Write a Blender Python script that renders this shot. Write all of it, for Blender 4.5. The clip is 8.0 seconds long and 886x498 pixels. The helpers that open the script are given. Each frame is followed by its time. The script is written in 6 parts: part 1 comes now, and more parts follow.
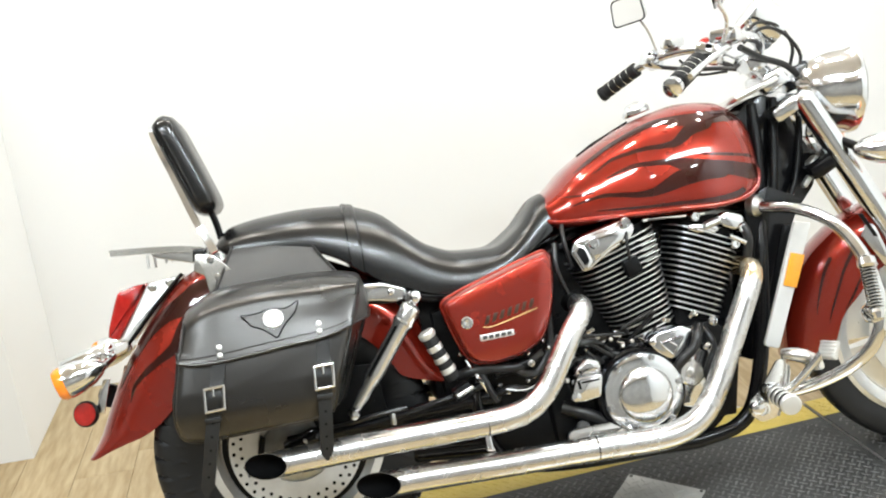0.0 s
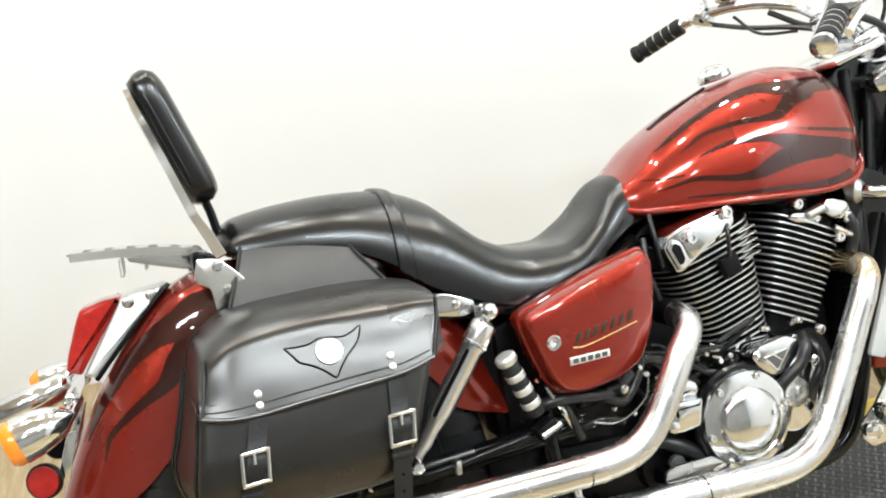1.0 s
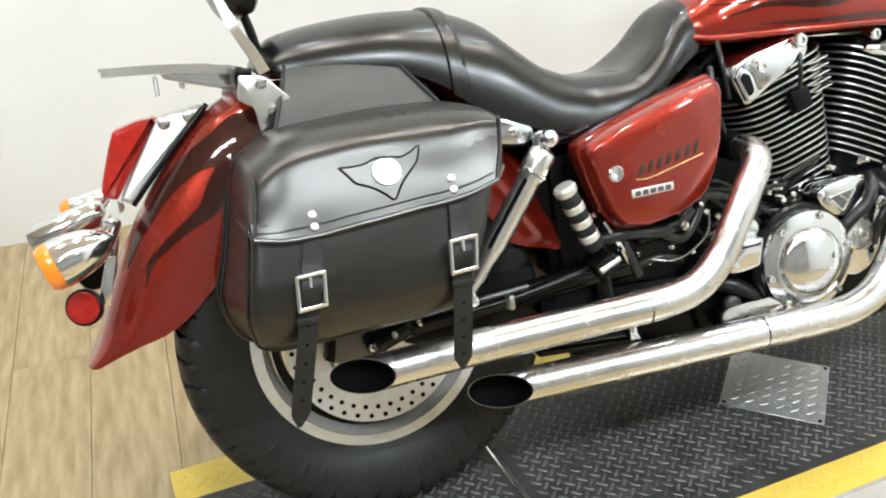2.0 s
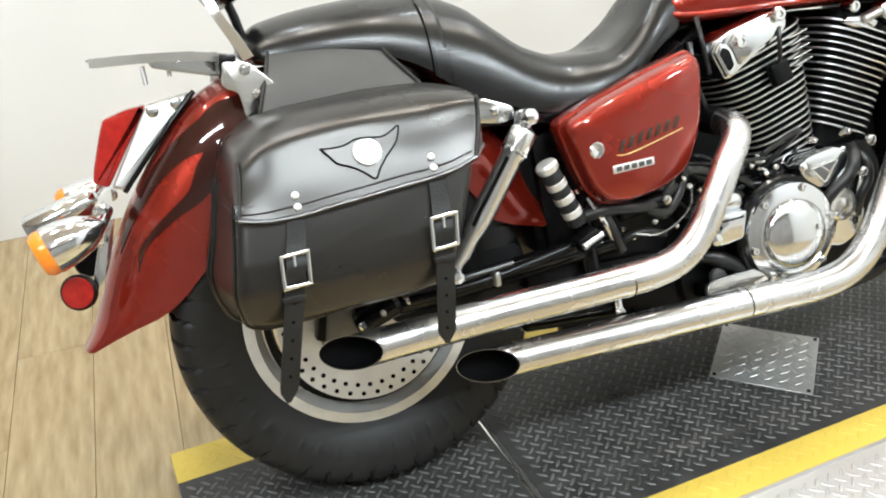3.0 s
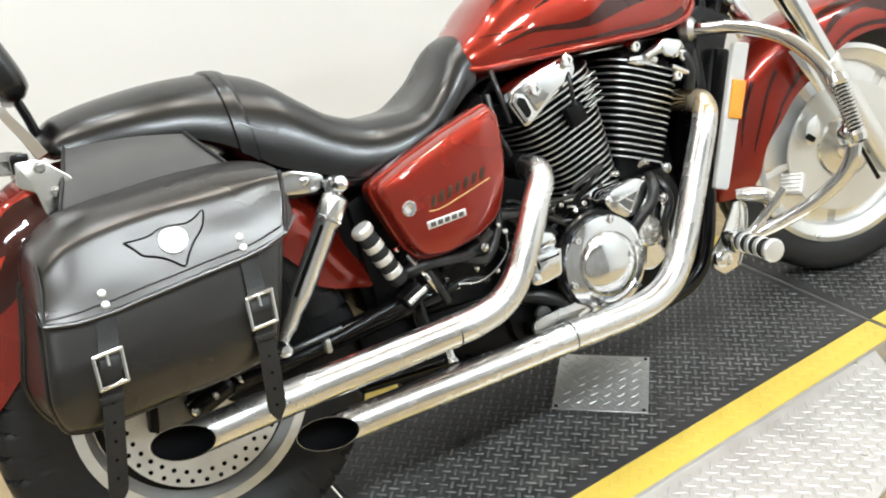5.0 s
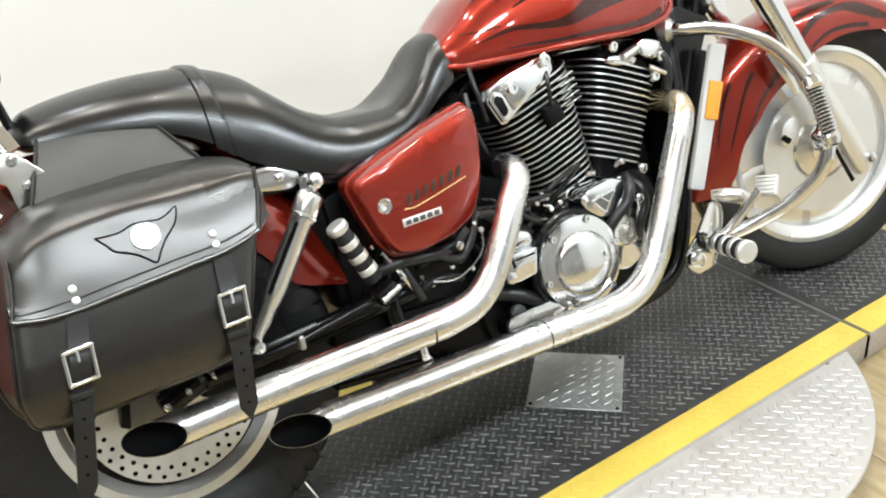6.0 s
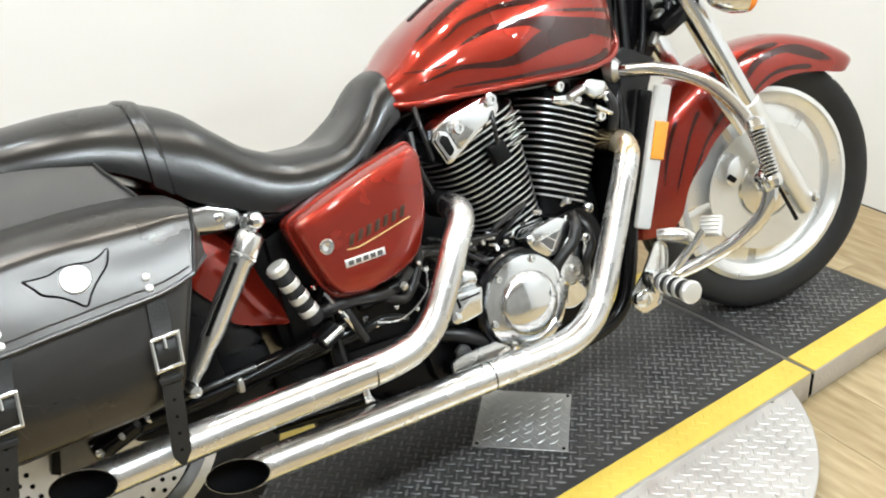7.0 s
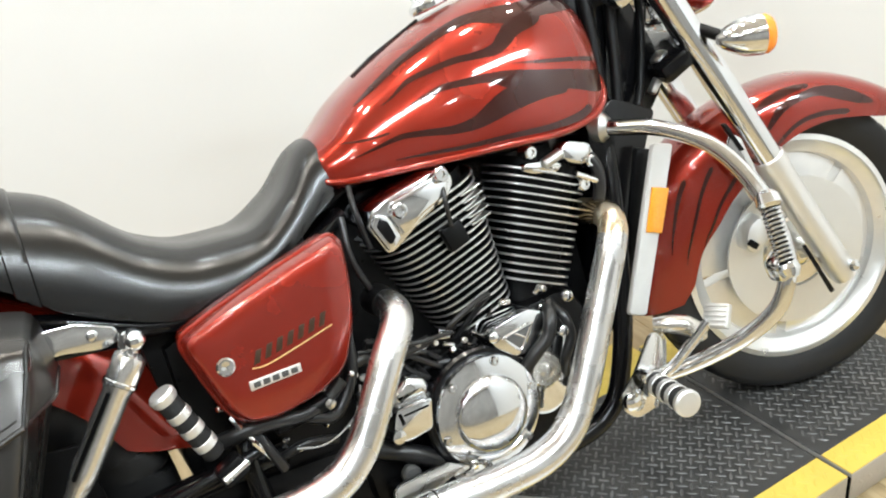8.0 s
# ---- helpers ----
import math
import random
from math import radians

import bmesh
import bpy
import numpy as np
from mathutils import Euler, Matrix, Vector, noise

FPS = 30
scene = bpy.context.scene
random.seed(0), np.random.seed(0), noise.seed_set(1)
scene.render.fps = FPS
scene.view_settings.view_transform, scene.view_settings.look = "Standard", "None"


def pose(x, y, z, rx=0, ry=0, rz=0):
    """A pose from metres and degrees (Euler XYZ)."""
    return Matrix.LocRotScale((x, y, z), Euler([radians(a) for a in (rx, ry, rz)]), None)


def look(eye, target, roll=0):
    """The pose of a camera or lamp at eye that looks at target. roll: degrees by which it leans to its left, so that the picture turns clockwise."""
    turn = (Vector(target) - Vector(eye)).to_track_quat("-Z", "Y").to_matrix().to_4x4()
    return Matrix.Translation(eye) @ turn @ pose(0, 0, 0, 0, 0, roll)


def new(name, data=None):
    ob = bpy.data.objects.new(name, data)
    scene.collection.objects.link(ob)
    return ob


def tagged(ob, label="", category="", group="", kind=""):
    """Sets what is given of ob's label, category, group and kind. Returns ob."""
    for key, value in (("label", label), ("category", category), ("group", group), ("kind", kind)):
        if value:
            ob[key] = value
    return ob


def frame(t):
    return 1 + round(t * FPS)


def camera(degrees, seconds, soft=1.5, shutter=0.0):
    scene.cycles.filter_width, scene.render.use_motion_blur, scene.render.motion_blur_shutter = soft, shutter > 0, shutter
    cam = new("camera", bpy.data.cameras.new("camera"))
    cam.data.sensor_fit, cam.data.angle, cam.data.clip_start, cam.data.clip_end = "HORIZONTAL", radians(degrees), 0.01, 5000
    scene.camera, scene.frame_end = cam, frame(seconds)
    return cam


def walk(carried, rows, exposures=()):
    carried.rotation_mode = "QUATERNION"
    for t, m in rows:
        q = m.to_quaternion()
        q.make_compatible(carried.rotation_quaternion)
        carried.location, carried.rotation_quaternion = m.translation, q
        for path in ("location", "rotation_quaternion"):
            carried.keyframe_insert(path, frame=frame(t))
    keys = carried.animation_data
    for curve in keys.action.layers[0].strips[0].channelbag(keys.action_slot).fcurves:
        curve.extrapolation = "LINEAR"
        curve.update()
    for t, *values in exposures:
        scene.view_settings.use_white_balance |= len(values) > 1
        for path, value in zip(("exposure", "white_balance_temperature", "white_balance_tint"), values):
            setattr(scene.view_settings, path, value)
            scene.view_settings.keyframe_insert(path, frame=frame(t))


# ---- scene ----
cam = camera(50.2, 8.0, soft=2.0)
PATH = [
    (0, (0.0751, -1.9544, 1.3921), (0.3551, -0.0751, 0.7677), -5.75),
    (0.5, (-0.0707, -1.6400, 1.3563), (0.3031, 0.2135, 0.7044), -4.08),
    (1, (-0.2256, -1.3974, 1.3313), (0.3485, 0.3785, 0.6126), -2.97),
    (1.5, (-0.2656, -1.2997, 1.3095), (0.2352, 0.4357, 0.4507), -2.99),
    (2, (-0.2941, -1.3157, 1.2347), (0.2298, 0.3541, 0.2665), -2.35),
    (2.2, (-0.2913, -1.3236, 1.2251), (0.1809, 0.3679, 0.2682), -3.94),
    (3.3, (-0.2481, -1.3831, 1.2433), (0.2946, 0.2639, 0.2468), -4.34),
    (3.5, (-0.2306, -1.3946, 1.2499), (0.3797, 0.2494, 0.2883), -4.85),
    (4, (-0.1968, -1.3943, 1.2485), (0.5421, 0.1626, 0.2336), -4.49),
    (4.5, (-0.2018, -1.3981, 1.2538), (0.5597, 0.1878, 0.3024), -5.78),
    (4.7, (-0.2022, -1.3902, 1.2638), (0.5840, 0.2022, 0.3438), -6.50),
    (5.8, (-0.1985, -1.3978, 1.2711), (0.5659, 0.1693, 0.2914), -5.44),
    (6, (-0.1897, -1.3952, 1.2749), (0.6216, 0.1681, 0.3275), -5.07),
    (6.5, (-0.1731, -1.3924, 1.2781), (0.6889, 0.1687, 0.3726), -4.30),
    (7, (-0.1522, -1.3858, 1.2890), (0.7486, 0.1529, 0.3828), -3.38),
    (7.5, (-0.0248, -1.2934, 1.2697), (0.8372, 0.2650, 0.3596), -6.22),
    (8, (0.1989, -1.2009, 1.3025), (0.9687, 0.4036, 0.3898), -5.66),
]
walk(cam, [(t, look(eye, target, roll)) for t, eye, target, roll in PATH], exposures=[(0.0, -1.07), (1.2, -1.12), (2.2, -1.17), (8.0, -1.16)])

# ---- world, lamps ----
world = bpy.data.worlds.new("world")
scene.world = world
world.use_nodes = True
world.node_tree.nodes["Background"].inputs[0].default_value = (0.9, 0.95, 1.0, 1)
world.node_tree.nodes["Background"].inputs[1].default_value = 0.05

FLOOR_Z = -0.076
CEIL_Z = 3.1


def lamp(name, x, y, z, sx, sy, watts, col=(0.85, 0.945, 1.0), shape="RECTANGLE"):
    data = bpy.data.lights.new(name, "AREA")
    data.shape, data.size, data.size_y, data.energy, data.color = shape, sx, sy, watts, col
    ob = new(name, data)
    ob.location = (x, y, z)
    return ob


# twin tube fittings in line above the camera's side of the stand, and rows of round downlights
for tx, ty in ((-1.65, -1.95), (0.35, -1.95), (2.1, -1.95)):
    for d in (-0.10, 0.10):
        lamp("tube_lamp", tx, ty + d, CEIL_Z - 0.1, 1.2, 0.035, 82)
for lx in (-1.6, -0.2, 1.2, 2.2):
    for ly, w_ in ((-3.2, 14), (0.95, 19)):
        lamp("downlight_lamp", lx, ly, CEIL_Z - 0.03, 0.16, 0.16, w_, shape="DISK")
for lx in (-1.5, -0.8, -0.1, 0.6, 1.3, 2.0):
    lamp("warm_spot_lamp", lx, 0.28, CEIL_Z - 0.03, 0.14, 0.14, 25, (1.0, 0.95, 0.86), "DISK")


# ---- materials ----
def mat(name, col, rough=0.5, metal=0.0, var=0.0, scale=20.0, bump=0.0, bump_scale=200.0, coat=0.0, rough_var=0.0, dark=None,
        emit=0.0, trans=0.0, spec=0.5, rand=0.0, stretch=(1, 1, 1)):
    m = bpy.data.materials.new(name)
    m.use_nodes = True
    nt = m.node_tree
    b = nt.nodes["Principled BSDF"]
    b.inputs["Base Color"].default_value = (*col, 1)
    b.inputs["Roughness"].default_value = rough
    b.inputs["Metallic"].default_value = metal
    b.inputs["Coat Weight"].default_value = coat
    b.inputs["Coat Roughness"].default_value = 0.04
    b.inputs["Specular IOR Level"].default_value = spec
    b.inputs["Transmission Weight"].default_value = trans
    if emit:
        b.inputs["Emission Color"].default_value = (*col, 1)
        b.inputs["Emission Strength"].default_value = emit
    if not (var or bump or rough_var or rand):
        return m
    tc = nt.nodes.new("ShaderNodeTexCoord")
    mp = nt.nodes.new("ShaderNodeMapping")
    mp.inputs["Scale"].default_value = stretch
    nt.links.new(tc.outputs["Object"], mp.inputs["Vector"])
    n1 = nt.nodes.new("ShaderNodeTexNoise")
    n1.inputs["Scale"].default_value = scale
    n1.inputs["Detail"].default_value = 6
    nt.links.new(mp.outputs[0], n1.inputs["Vector"])
    if var or rand:
        mix = nt.nodes.new("ShaderNodeMix")
        mix.data_type = "RGBA"
        d = dark or tuple(c * 0.45 for c in col)
        mix.inputs["A"].default_value = (*col, 1)
        mix.inputs["B"].default_value = (*d, 1)
        ramp = nt.nodes.new("ShaderNodeMapRange")
        ramp.inputs["From Min"].default_value, ramp.inputs["From Max"].default_value = 0.35, 0.75
        ramp.inputs["To Max"].default_value = var
        nt.links.new(n1.outputs["Fac"], ramp.inputs["Value"])
        fac = ramp.outputs[0]
        if rand:
            oi = nt.nodes.new("ShaderNodeObjectInfo")
            mu = nt.nodes.new("ShaderNodeMath")
            mu.operation = "MULTIPLY_ADD"
            mu.inputs[1].default_value = rand
            nt.links.new(oi.outputs["Random"], mu.inputs[0])
            nt.links.new(fac, mu.inputs[2])
            fac = mu.outputs[0]
        nt.links.new(fac, mix.inputs["Factor"])
        nt.links.new(mix.outputs["Result"], b.inputs["Base Color"])
    if rough_var:
        rr = nt.nodes.new("ShaderNodeMapRange")
        rr.inputs["From Min"].default_value, rr.inputs["From Max"].default_value = 0.3, 0.7
        rr.inputs["To Min"].default_value, rr.inputs["To Max"].default_value = max(0.02, rough - rough_var), rough + rough_var
        nt.links.new(n1.outputs["Fac"], rr.inputs["Value"])
        nt.links.new(rr.outputs[0], b.inputs["Roughness"])
    if bump:
        n2 = nt.nodes.new("ShaderNodeTexNoise")
        n2.inputs["Scale"].default_value = bump_scale
        n2.inputs["Detail"].default_value = 4
        nt.links.new(mp.outputs[0], n2.inputs["Vector"])
        bp = nt.nodes.new("ShaderNodeBump")
        bp.inputs["Strength"].default_value = bump
        bp.inputs["Distance"].default_value = 0.002
        nt.links.new(n2.outputs["Fac"], bp.inputs["Height"])
        nt.links.new(bp.outputs[0], b.inputs["Normal"])
    return m


def flake_paint(name, col, dark, metal=0.6, rough=0.28):
    """Candy paint: clear coat over a fine metal flake."""
    m = mat(name, col, rough, metal, var=0.25, scale=6, dark=dark, coat=1.0, rough_var=0.05, spec=0.05)
    m.node_tree.nodes["Principled BSDF"].inputs["Coat IOR"].default_value = 1.55
    return m


M_RED = flake_paint("candy_red_paint", (0.265, 0.021, 0.0105), (0.185, 0.012, 0.007), 0.55, 0.24)
M_FLAME = flake_paint("dark_flame_paint", (0.034, 0.007, 0.0048), (0.018, 0.0045, 0.0035), 0.3, 0.28)
M_CHROME = mat("chrome", (0.79, 0.81, 0.835), 0.10, 1.0, rough_var=0.04, scale=14, bump=0.02, bump_scale=35)
M_PIPE = mat("pipe_chrome", (0.74, 0.74, 0.745), 0.25, 1.0, var=0.25, dark=(0.64, 0.62, 0.58), rough_var=0.08, scale=16, bump=0.10, bump_scale=70)
M_PIPE_HOT = mat("heat_tinted_chrome", (0.72, 0.58, 0.36), 0.27, 1.0, var=0.7, dark=(0.85, 0.80, 0.72), scale=18, rough_var=0.05)
M_ALU = mat("polished_aluminium", (0.86, 0.855, 0.83), 0.20, 1.0, var=0.2, scale=12, dark=(0.76, 0.755, 0.73), rough_var=0.07)
M_CAST = mat("cast_aluminium", (0.62, 0.62, 0.60), 0.38, 1.0, var=0.4, scale=60, bump=0.2, bump_scale=400)
M_SATIN = mat("satin_aluminium", (0.80, 0.80, 0.785), 0.42, 0.85, var=0.15, scale=20, dark=(0.70, 0.70, 0.685), rough_var=0.06)
M_STEEL = mat("brushed_steel", (0.66, 0.655, 0.64), 0.28, 1.0, var=0.15, scale=8, rough_var=0.06)
M_BLACK = mat("black_paint", (0.0035, 0.0035, 0.004), 0.16, 0.0, coat=0.05, rough_var=0.05, scale=25, spec=0.26)
M_BLACKM = mat("satin_black", (0.0035, 0.0035, 0.0038), 0.36, 0.0, var=0.4, scale=40, dark=(0.007, 0.007, 0.007), rough_var=0.1, bump=0.15, bump_scale=90, spec=0.14)
# sooty pipe bores and dark outlines; also painted shade for holes, slots and gaps
M_DARK = mat("soot_and_shade_black", (0.0025, 0.0025, 0.0027), 0.8, spec=0.06)
M_RUBBER = mat("tyre_rubber", (0.012, 0.012, 0.0125), 0.48, var=0.5, scale=30, dark=(0.020, 0.0196, 0.019), bump=0.12, bump_scale=300, rough_var=0.08, spec=0.32)
M_GRIP = mat("grip_rubber", (0.012, 0.012, 0.0125), 0.6, bump=0.3, bump_scale=500, spec=0.3)
M_SEAT = mat("seat_vinyl", (0.0025, 0.0025, 0.0026), 0.25, var=0.2, scale=7, dark=(0.005, 0.005, 0.005), bump=0.02, bump_scale=900, rough_var=0.03, spec=0.6)
M_LEATHER = mat("bag_leather", (0.0060, 0.0058, 0.0056), 0.29, var=0.4, scale=7, dark=(0.010, 0.0095, 0.0088), bump=0.05, bump_scale=700, rough_var=0.03, spec=0.70)
M_LEATHER.node_tree.nodes["Principled BSDF"].inputs["Specular Tint"].default_value = (1.0, 0.965, 0.93, 1)
# black yoke leather, its upward-facing sheen put into a grey base colour
M_YOKE = mat("sheen_grey_yoke_leather", (0.125, 0.124, 0.122), 0.46, var=0.4, scale=9, dark=(0.070, 0.069, 0.067), bump=0.08, bump_scale=500, rough_var=0.05, spec=0.75)
M_LEATHER2 = mat("worn_strap_leather", (0.011, 0.0105, 0.010), 0.45, var=0.5, scale=40, dark=(0.022, 0.021, 0.019), bump=0.3, bump_scale=300, spec=0.35)
M_AMBER = mat("amber_lens", (0.95, 0.26, 0.02), 0.15, coat=0.5, spec=0.6)
M_AMBER2 = mat("amber_reflector", (0.90, 0.36, 0.03), 0.2, var=0.3, scale=300, coat=0.5)
M_REDLENS = mat("red_lens", (0.42, 0.016, 0.011), 0.12, var=0.8, scale=90, dark=(0.26, 0.008, 0.006), coat=0.6)
M_GLASS = mat("clear_glass", (0.95, 0.95, 0.95), 0.03, trans=1.0)
M_WHITE = mat("reflected_white", (0.62, 0.62, 0.61), 0.35, var=0.25, scale=14)
M_MIRROR = mat("mirror_glass", (0.92, 0.92, 0.92), 0.01, 1.0)
M_CABLE = mat("cable_rubber", (0.011, 0.011, 0.0115), 0.30, spec=0.48)
M_BROWN = mat("badge_ink", (0.035, 0.018, 0.008), 0.35)
M_BADGEBAR = mat("badge_grey", (0.06, 0.06, 0.058), 0.4)
M_BADGE = mat("badge_gold", (0.65, 0.50, 0.22), 0.3, 0.8)
M_WALL = mat("white_wall_paint", (0.785, 0.79, 0.785), 0.75, var=0.2, scale=1.6, dark=(0.72, 0.72, 0.71), bump=0.1, bump_scale=160)
M_CEIL = mat("ceiling_paint", (0.79, 0.725, 0.645), 0.8, var=0.2, scale=2)
M_BACKWALL = mat("unseen_reflection_wall", (0.28, 0.268, 0.250), 0.7, var=0.6, scale=1.4, dark=(0.10, 0.095, 0.088))
M_PLANK = mat("oak_vinyl_plank", (0.44, 0.345, 0.205), 0.40, var=0.95, scale=9, dark=(0.26, 0.185, 0.09), bump=0.1, bump_scale=120, rand=0.45, stretch=(5, 0.8, 1), rough_var=0.06)
M_SUBFLOOR = mat("plank_joint", (0.35, 0.275, 0.17), 0.8)
M_FINRIM = mat("machined_fin_rim", (0.82, 0.82, 0.81), 0.34, 0.9, var=0.2, scale=40)
M_DECK = mat("black_deck_paint", (0.032, 0.0315, 0.0305), 0.46, var=0.8, scale=16, dark=(0.058, 0.056, 0.053), rough_var=0.12, bump=0.1, bump_scale=200, spec=0.3)
M_TREAD = mat("worn_tread_paint", (0.040, 0.0395, 0.038), 0.36, 0.1, var=0.9, scale=10, dark=(0.19, 0.188, 0.184), rough_var=0.1)
M_YELLOW = mat("yellow_safety_paint", (0.64, 0.465, 0.078), 0.45, var=0.35, scale=14, dark=(0.53, 0.37, 0.06), rough_var=0.1)
M_PLATE = mat("aluminium_tread_plate", (0.56, 0.56, 0.545), 0.48, 0.85, var=0.35, scale=14, dark=(0.45, 0.45, 0.44), rough_var=0.08)
M_PLATE2 = mat("turntable_tread_plate", (0.56, 0.545, 0.53), 0.42, 0.75, var=0.35, scale=9, dark=(0.46, 0.445, 0.43), rough_var=0.08)
M_RIM = mat("grey_cast_rim", (0.72, 0.72, 0.71), 0.40, 0.45, var=0.3, scale=30, rough_var=0.06)
M_SHOCK = mat("dull_chrome_cover", (0.80, 0.80, 0.80), 0.20, 0.95, rough_var=0.06, scale=18)
M_GREYCAST = mat("grey_cast_iron", (0.16, 0.16, 0.158), 0.42, 0.6, var=0.4, scale=40)
M_RIMF = mat("polished_rim", (0.86, 0.86, 0.85), 0.33, 0.8, var=0.15, scale=25, rough_var=0.06)
M_GAP = mat("seam_shade_black", (0.004, 0.004, 0.004), 0.9, spec=0.0)

for m_, ior in ((M_SEAT, 1.5), (M_LEATHER, 1.55)):
    m_.node_tree.nodes["Principled BSDF"].inputs["IOR"].default_value = ior


# ---- mesh helpers ----
def finish(name, bm, materials, parent=None, label="", angle=38, smooth=True):
    me = bpy.data.meshes.new(name)
    bmesh.ops.recalc_face_normals(bm, faces=bm.faces[:])
    bm.to_mesh(me)
    bm.free()
    for m in materials if isinstance(materials, (list, tuple)) else [materials]:
        me.materials.append(m)
    if smooth:
        me.polygons.foreach_set("use_smooth", [True] * len(me.polygons))
        me.set_sharp_from_angle(angle=radians(angle))
    ob = new(name, me)
    ob.parent = parent
    if label:
        ob["label"] = label
    return ob


def part(name, bm, material, parent, label="", angle=38):
    return finish(name, bm, material, parent, label, angle)


def thing(name, label, category, m=None, group="", kind=""):
    ob = new(name)
    ob.empty_display_size = 0.1
    if m is not None:
        ob.matrix_world = m
    return tagged(ob, label, category, group, kind)


def smooth_path(pts, n=10):
    """Catmull-Rom through the points."""
    P = [Vector(p) for p in pts]
    P = [P[0] * 2 - P[1]] + P + [P[-1] * 2 - P[-2]]
    out = []
    for i in range(1, len(P) - 2):
        a, b, c, d = P[i - 1 : i + 3]
        for k in range(n):
            t = k / n
            out.append(0.5 * (2 * b + (c - a) * t + (2 * a - 5 * b + 4 * c - d) * t * t + (3 * b - a - 3 * c + d) * t**3))
    out.append(P[-2])
    return out


def curve1(xs, ys, x):
    """Smooth interpolation of ys over xs at x (monotone cubic)."""
    xs, ys = np.asarray(xs, float), np.asarray(ys, float)
    h = np.diff(xs)
    dl = np.diff(ys) / h
    m = np.zeros(len(xs))
    m[0], m[-1] = dl[0], dl[-1]
    for i in range(1, len(xs) - 1):
        m[i] = 0 if dl[i - 1] * dl[i] <= 0 else 2 * dl[i - 1] * dl[i] / (dl[i - 1] + dl[i])
    x = min(max(x, xs[0]), xs[-1])
    i = min(int(np.searchsorted(xs, x, side="right")) - 1, len(h) - 1)
    t = (x - xs[i]) / h[i]
    return float((1 + 2 * t) * (1 - t) ** 2 * ys[i] + t * (1 - t) ** 2 * h[i] * m[i] + t * t * (3 - 2 * t) * ys[i + 1] + t * t * (t - 1) * h[i] * m[i + 1])


def skin(bm, rings, closed=True, caps=True, mi=0):
    vs = [[bm.verts.new(p) for p in ring] for ring in rings]
    n = len(vs[0])
    for a, b in zip(vs, vs[1:]):
        for i in range(n if closed else n - 1):
            j = (i + 1) % n
            f = bm.faces.new((a[i], a[j], b[j], b[i]))
            f.material_index = mi
    if caps and closed:
        for ring in (vs[0], vs[-1]):
            f = bm.faces.new(ring)
            f.material_index = mi
    return vs


def tube(pts, r, seg=14, n=8, bm=None, caps=True, smooth=True):
    bm = bm or bmesh.new()
    P = smooth_path(pts, n) if smooth and len(pts) > 2 else [Vector(p) for p in pts]
    rs = [r] * len(P) if not isinstance(r, (list, tuple)) else [float(np.interp(i / (len(P) - 1), np.linspace(0, 1, len(r)), r)) for i in range(len(P))]
    up = None
    rings = []
    for i, p in enumerate(P):
        d = (P[min(i + 1, len(P) - 1)] - P[max(i - 1, 0)]).normalized()
        if up is None:
            up = d.orthogonal().normalized()
        up = (up - d * up.dot(d)).normalized()
        side = d.cross(up)
        rings.append([p + rs[i] * (math.cos(a) * up + math.sin(a) * side) for a in (2 * math.pi * k / seg for k in range(seg))])
    skin(bm, rings, True, caps)
    return bm


def axis_frame(d):
    d = Vector(d).normalized()
    u = d.orthogonal().normalized()
    return d, u, d.cross(u)


def lathe(profile, base, d, seg=32, bm=None, caps=True):
    """Turn (radius, height) pairs round the line from base along d."""
    bm = bm or bmesh.new()
    d, u, v = axis_frame(d)
    base = Vector(base)
    rings = [[base + d * h + max(r, 1e-5) * (math.cos(a) * u + math.sin(a) * v) for a in (2 * math.pi * k / seg for k in range(seg))] for r, h in profile]
    skin(bm, rings, True, caps)
    return bm


def rod(p0, p1, r, seg=14, bm=None, r1=None):
    p0, p1 = Vector(p0), Vector(p1)
    L = (p1 - p0).length
    e = min(r * 0.25, L * 0.2)
    r1 = r1 or r
    return lathe([(r - e, 0), (r, e), (r1, L - e), (r1 - e, L)], p0, p1 - p0, seg, bm)


def block(c, size, rot=(0, 0, 0), bevel=0.004, bm=None, segs=2):
    bm2 = bmesh.new()
    bmesh.ops.create_cube(bm2, size=1)
    bmesh.ops.scale(bm2, vec=size, verts=bm2.verts)
    if bevel:
        bmesh.ops.bevel(bm2, geom=bm2.edges[:], offset=bevel, segments=segs, affect="EDGES", profile=0.5)
    bmesh.ops.transform(bm2, matrix=pose(*c, *rot), verts=bm2.verts)
    return merge(bm, bm2)


def merge(bm, bm2):
    if bm is None:
        return bm2
    me = bpy.data.meshes.new("tmp")
    bm2.to_mesh(me)
    bm2.free()
    bm.from_mesh(me)
    bpy.data.meshes.remove(me)
    return bm


def slab(poly, y0, y1, bevel=0.004, bm=None, segs=2, round_r=0.0):
    """Polygon in x, z drawn out from y0 to y1."""
    bm2 = bmesh.new()
    if round_r:
        poly = rounded(poly, round_r)
    a = [bm2.verts.new((x, y0, z)) for x, z in poly]
    b = [bm2.verts.new((x, y1, z)) for x, z in poly]
    n = len(poly)
    bm2.faces.new(a)
    bm2.faces.new(b[::-1])
    for i in range(n):
        bm2.faces.new((a[i], b[i], b[(i + 1) % n], a[(i + 1) % n]))
    bmesh.ops.recalc_face_normals(bm2, faces=bm2.faces[:])
    if bevel:
        es = [e for e in bm2.edges if abs(e.verts[0].co.y - e.verts[1].co.y) < 1e-6]
        bmesh.ops.bevel(bm2, geom=es, offset=bevel, segments=segs, affect="EDGES", profile=0.5)
    return merge(bm, bm2)


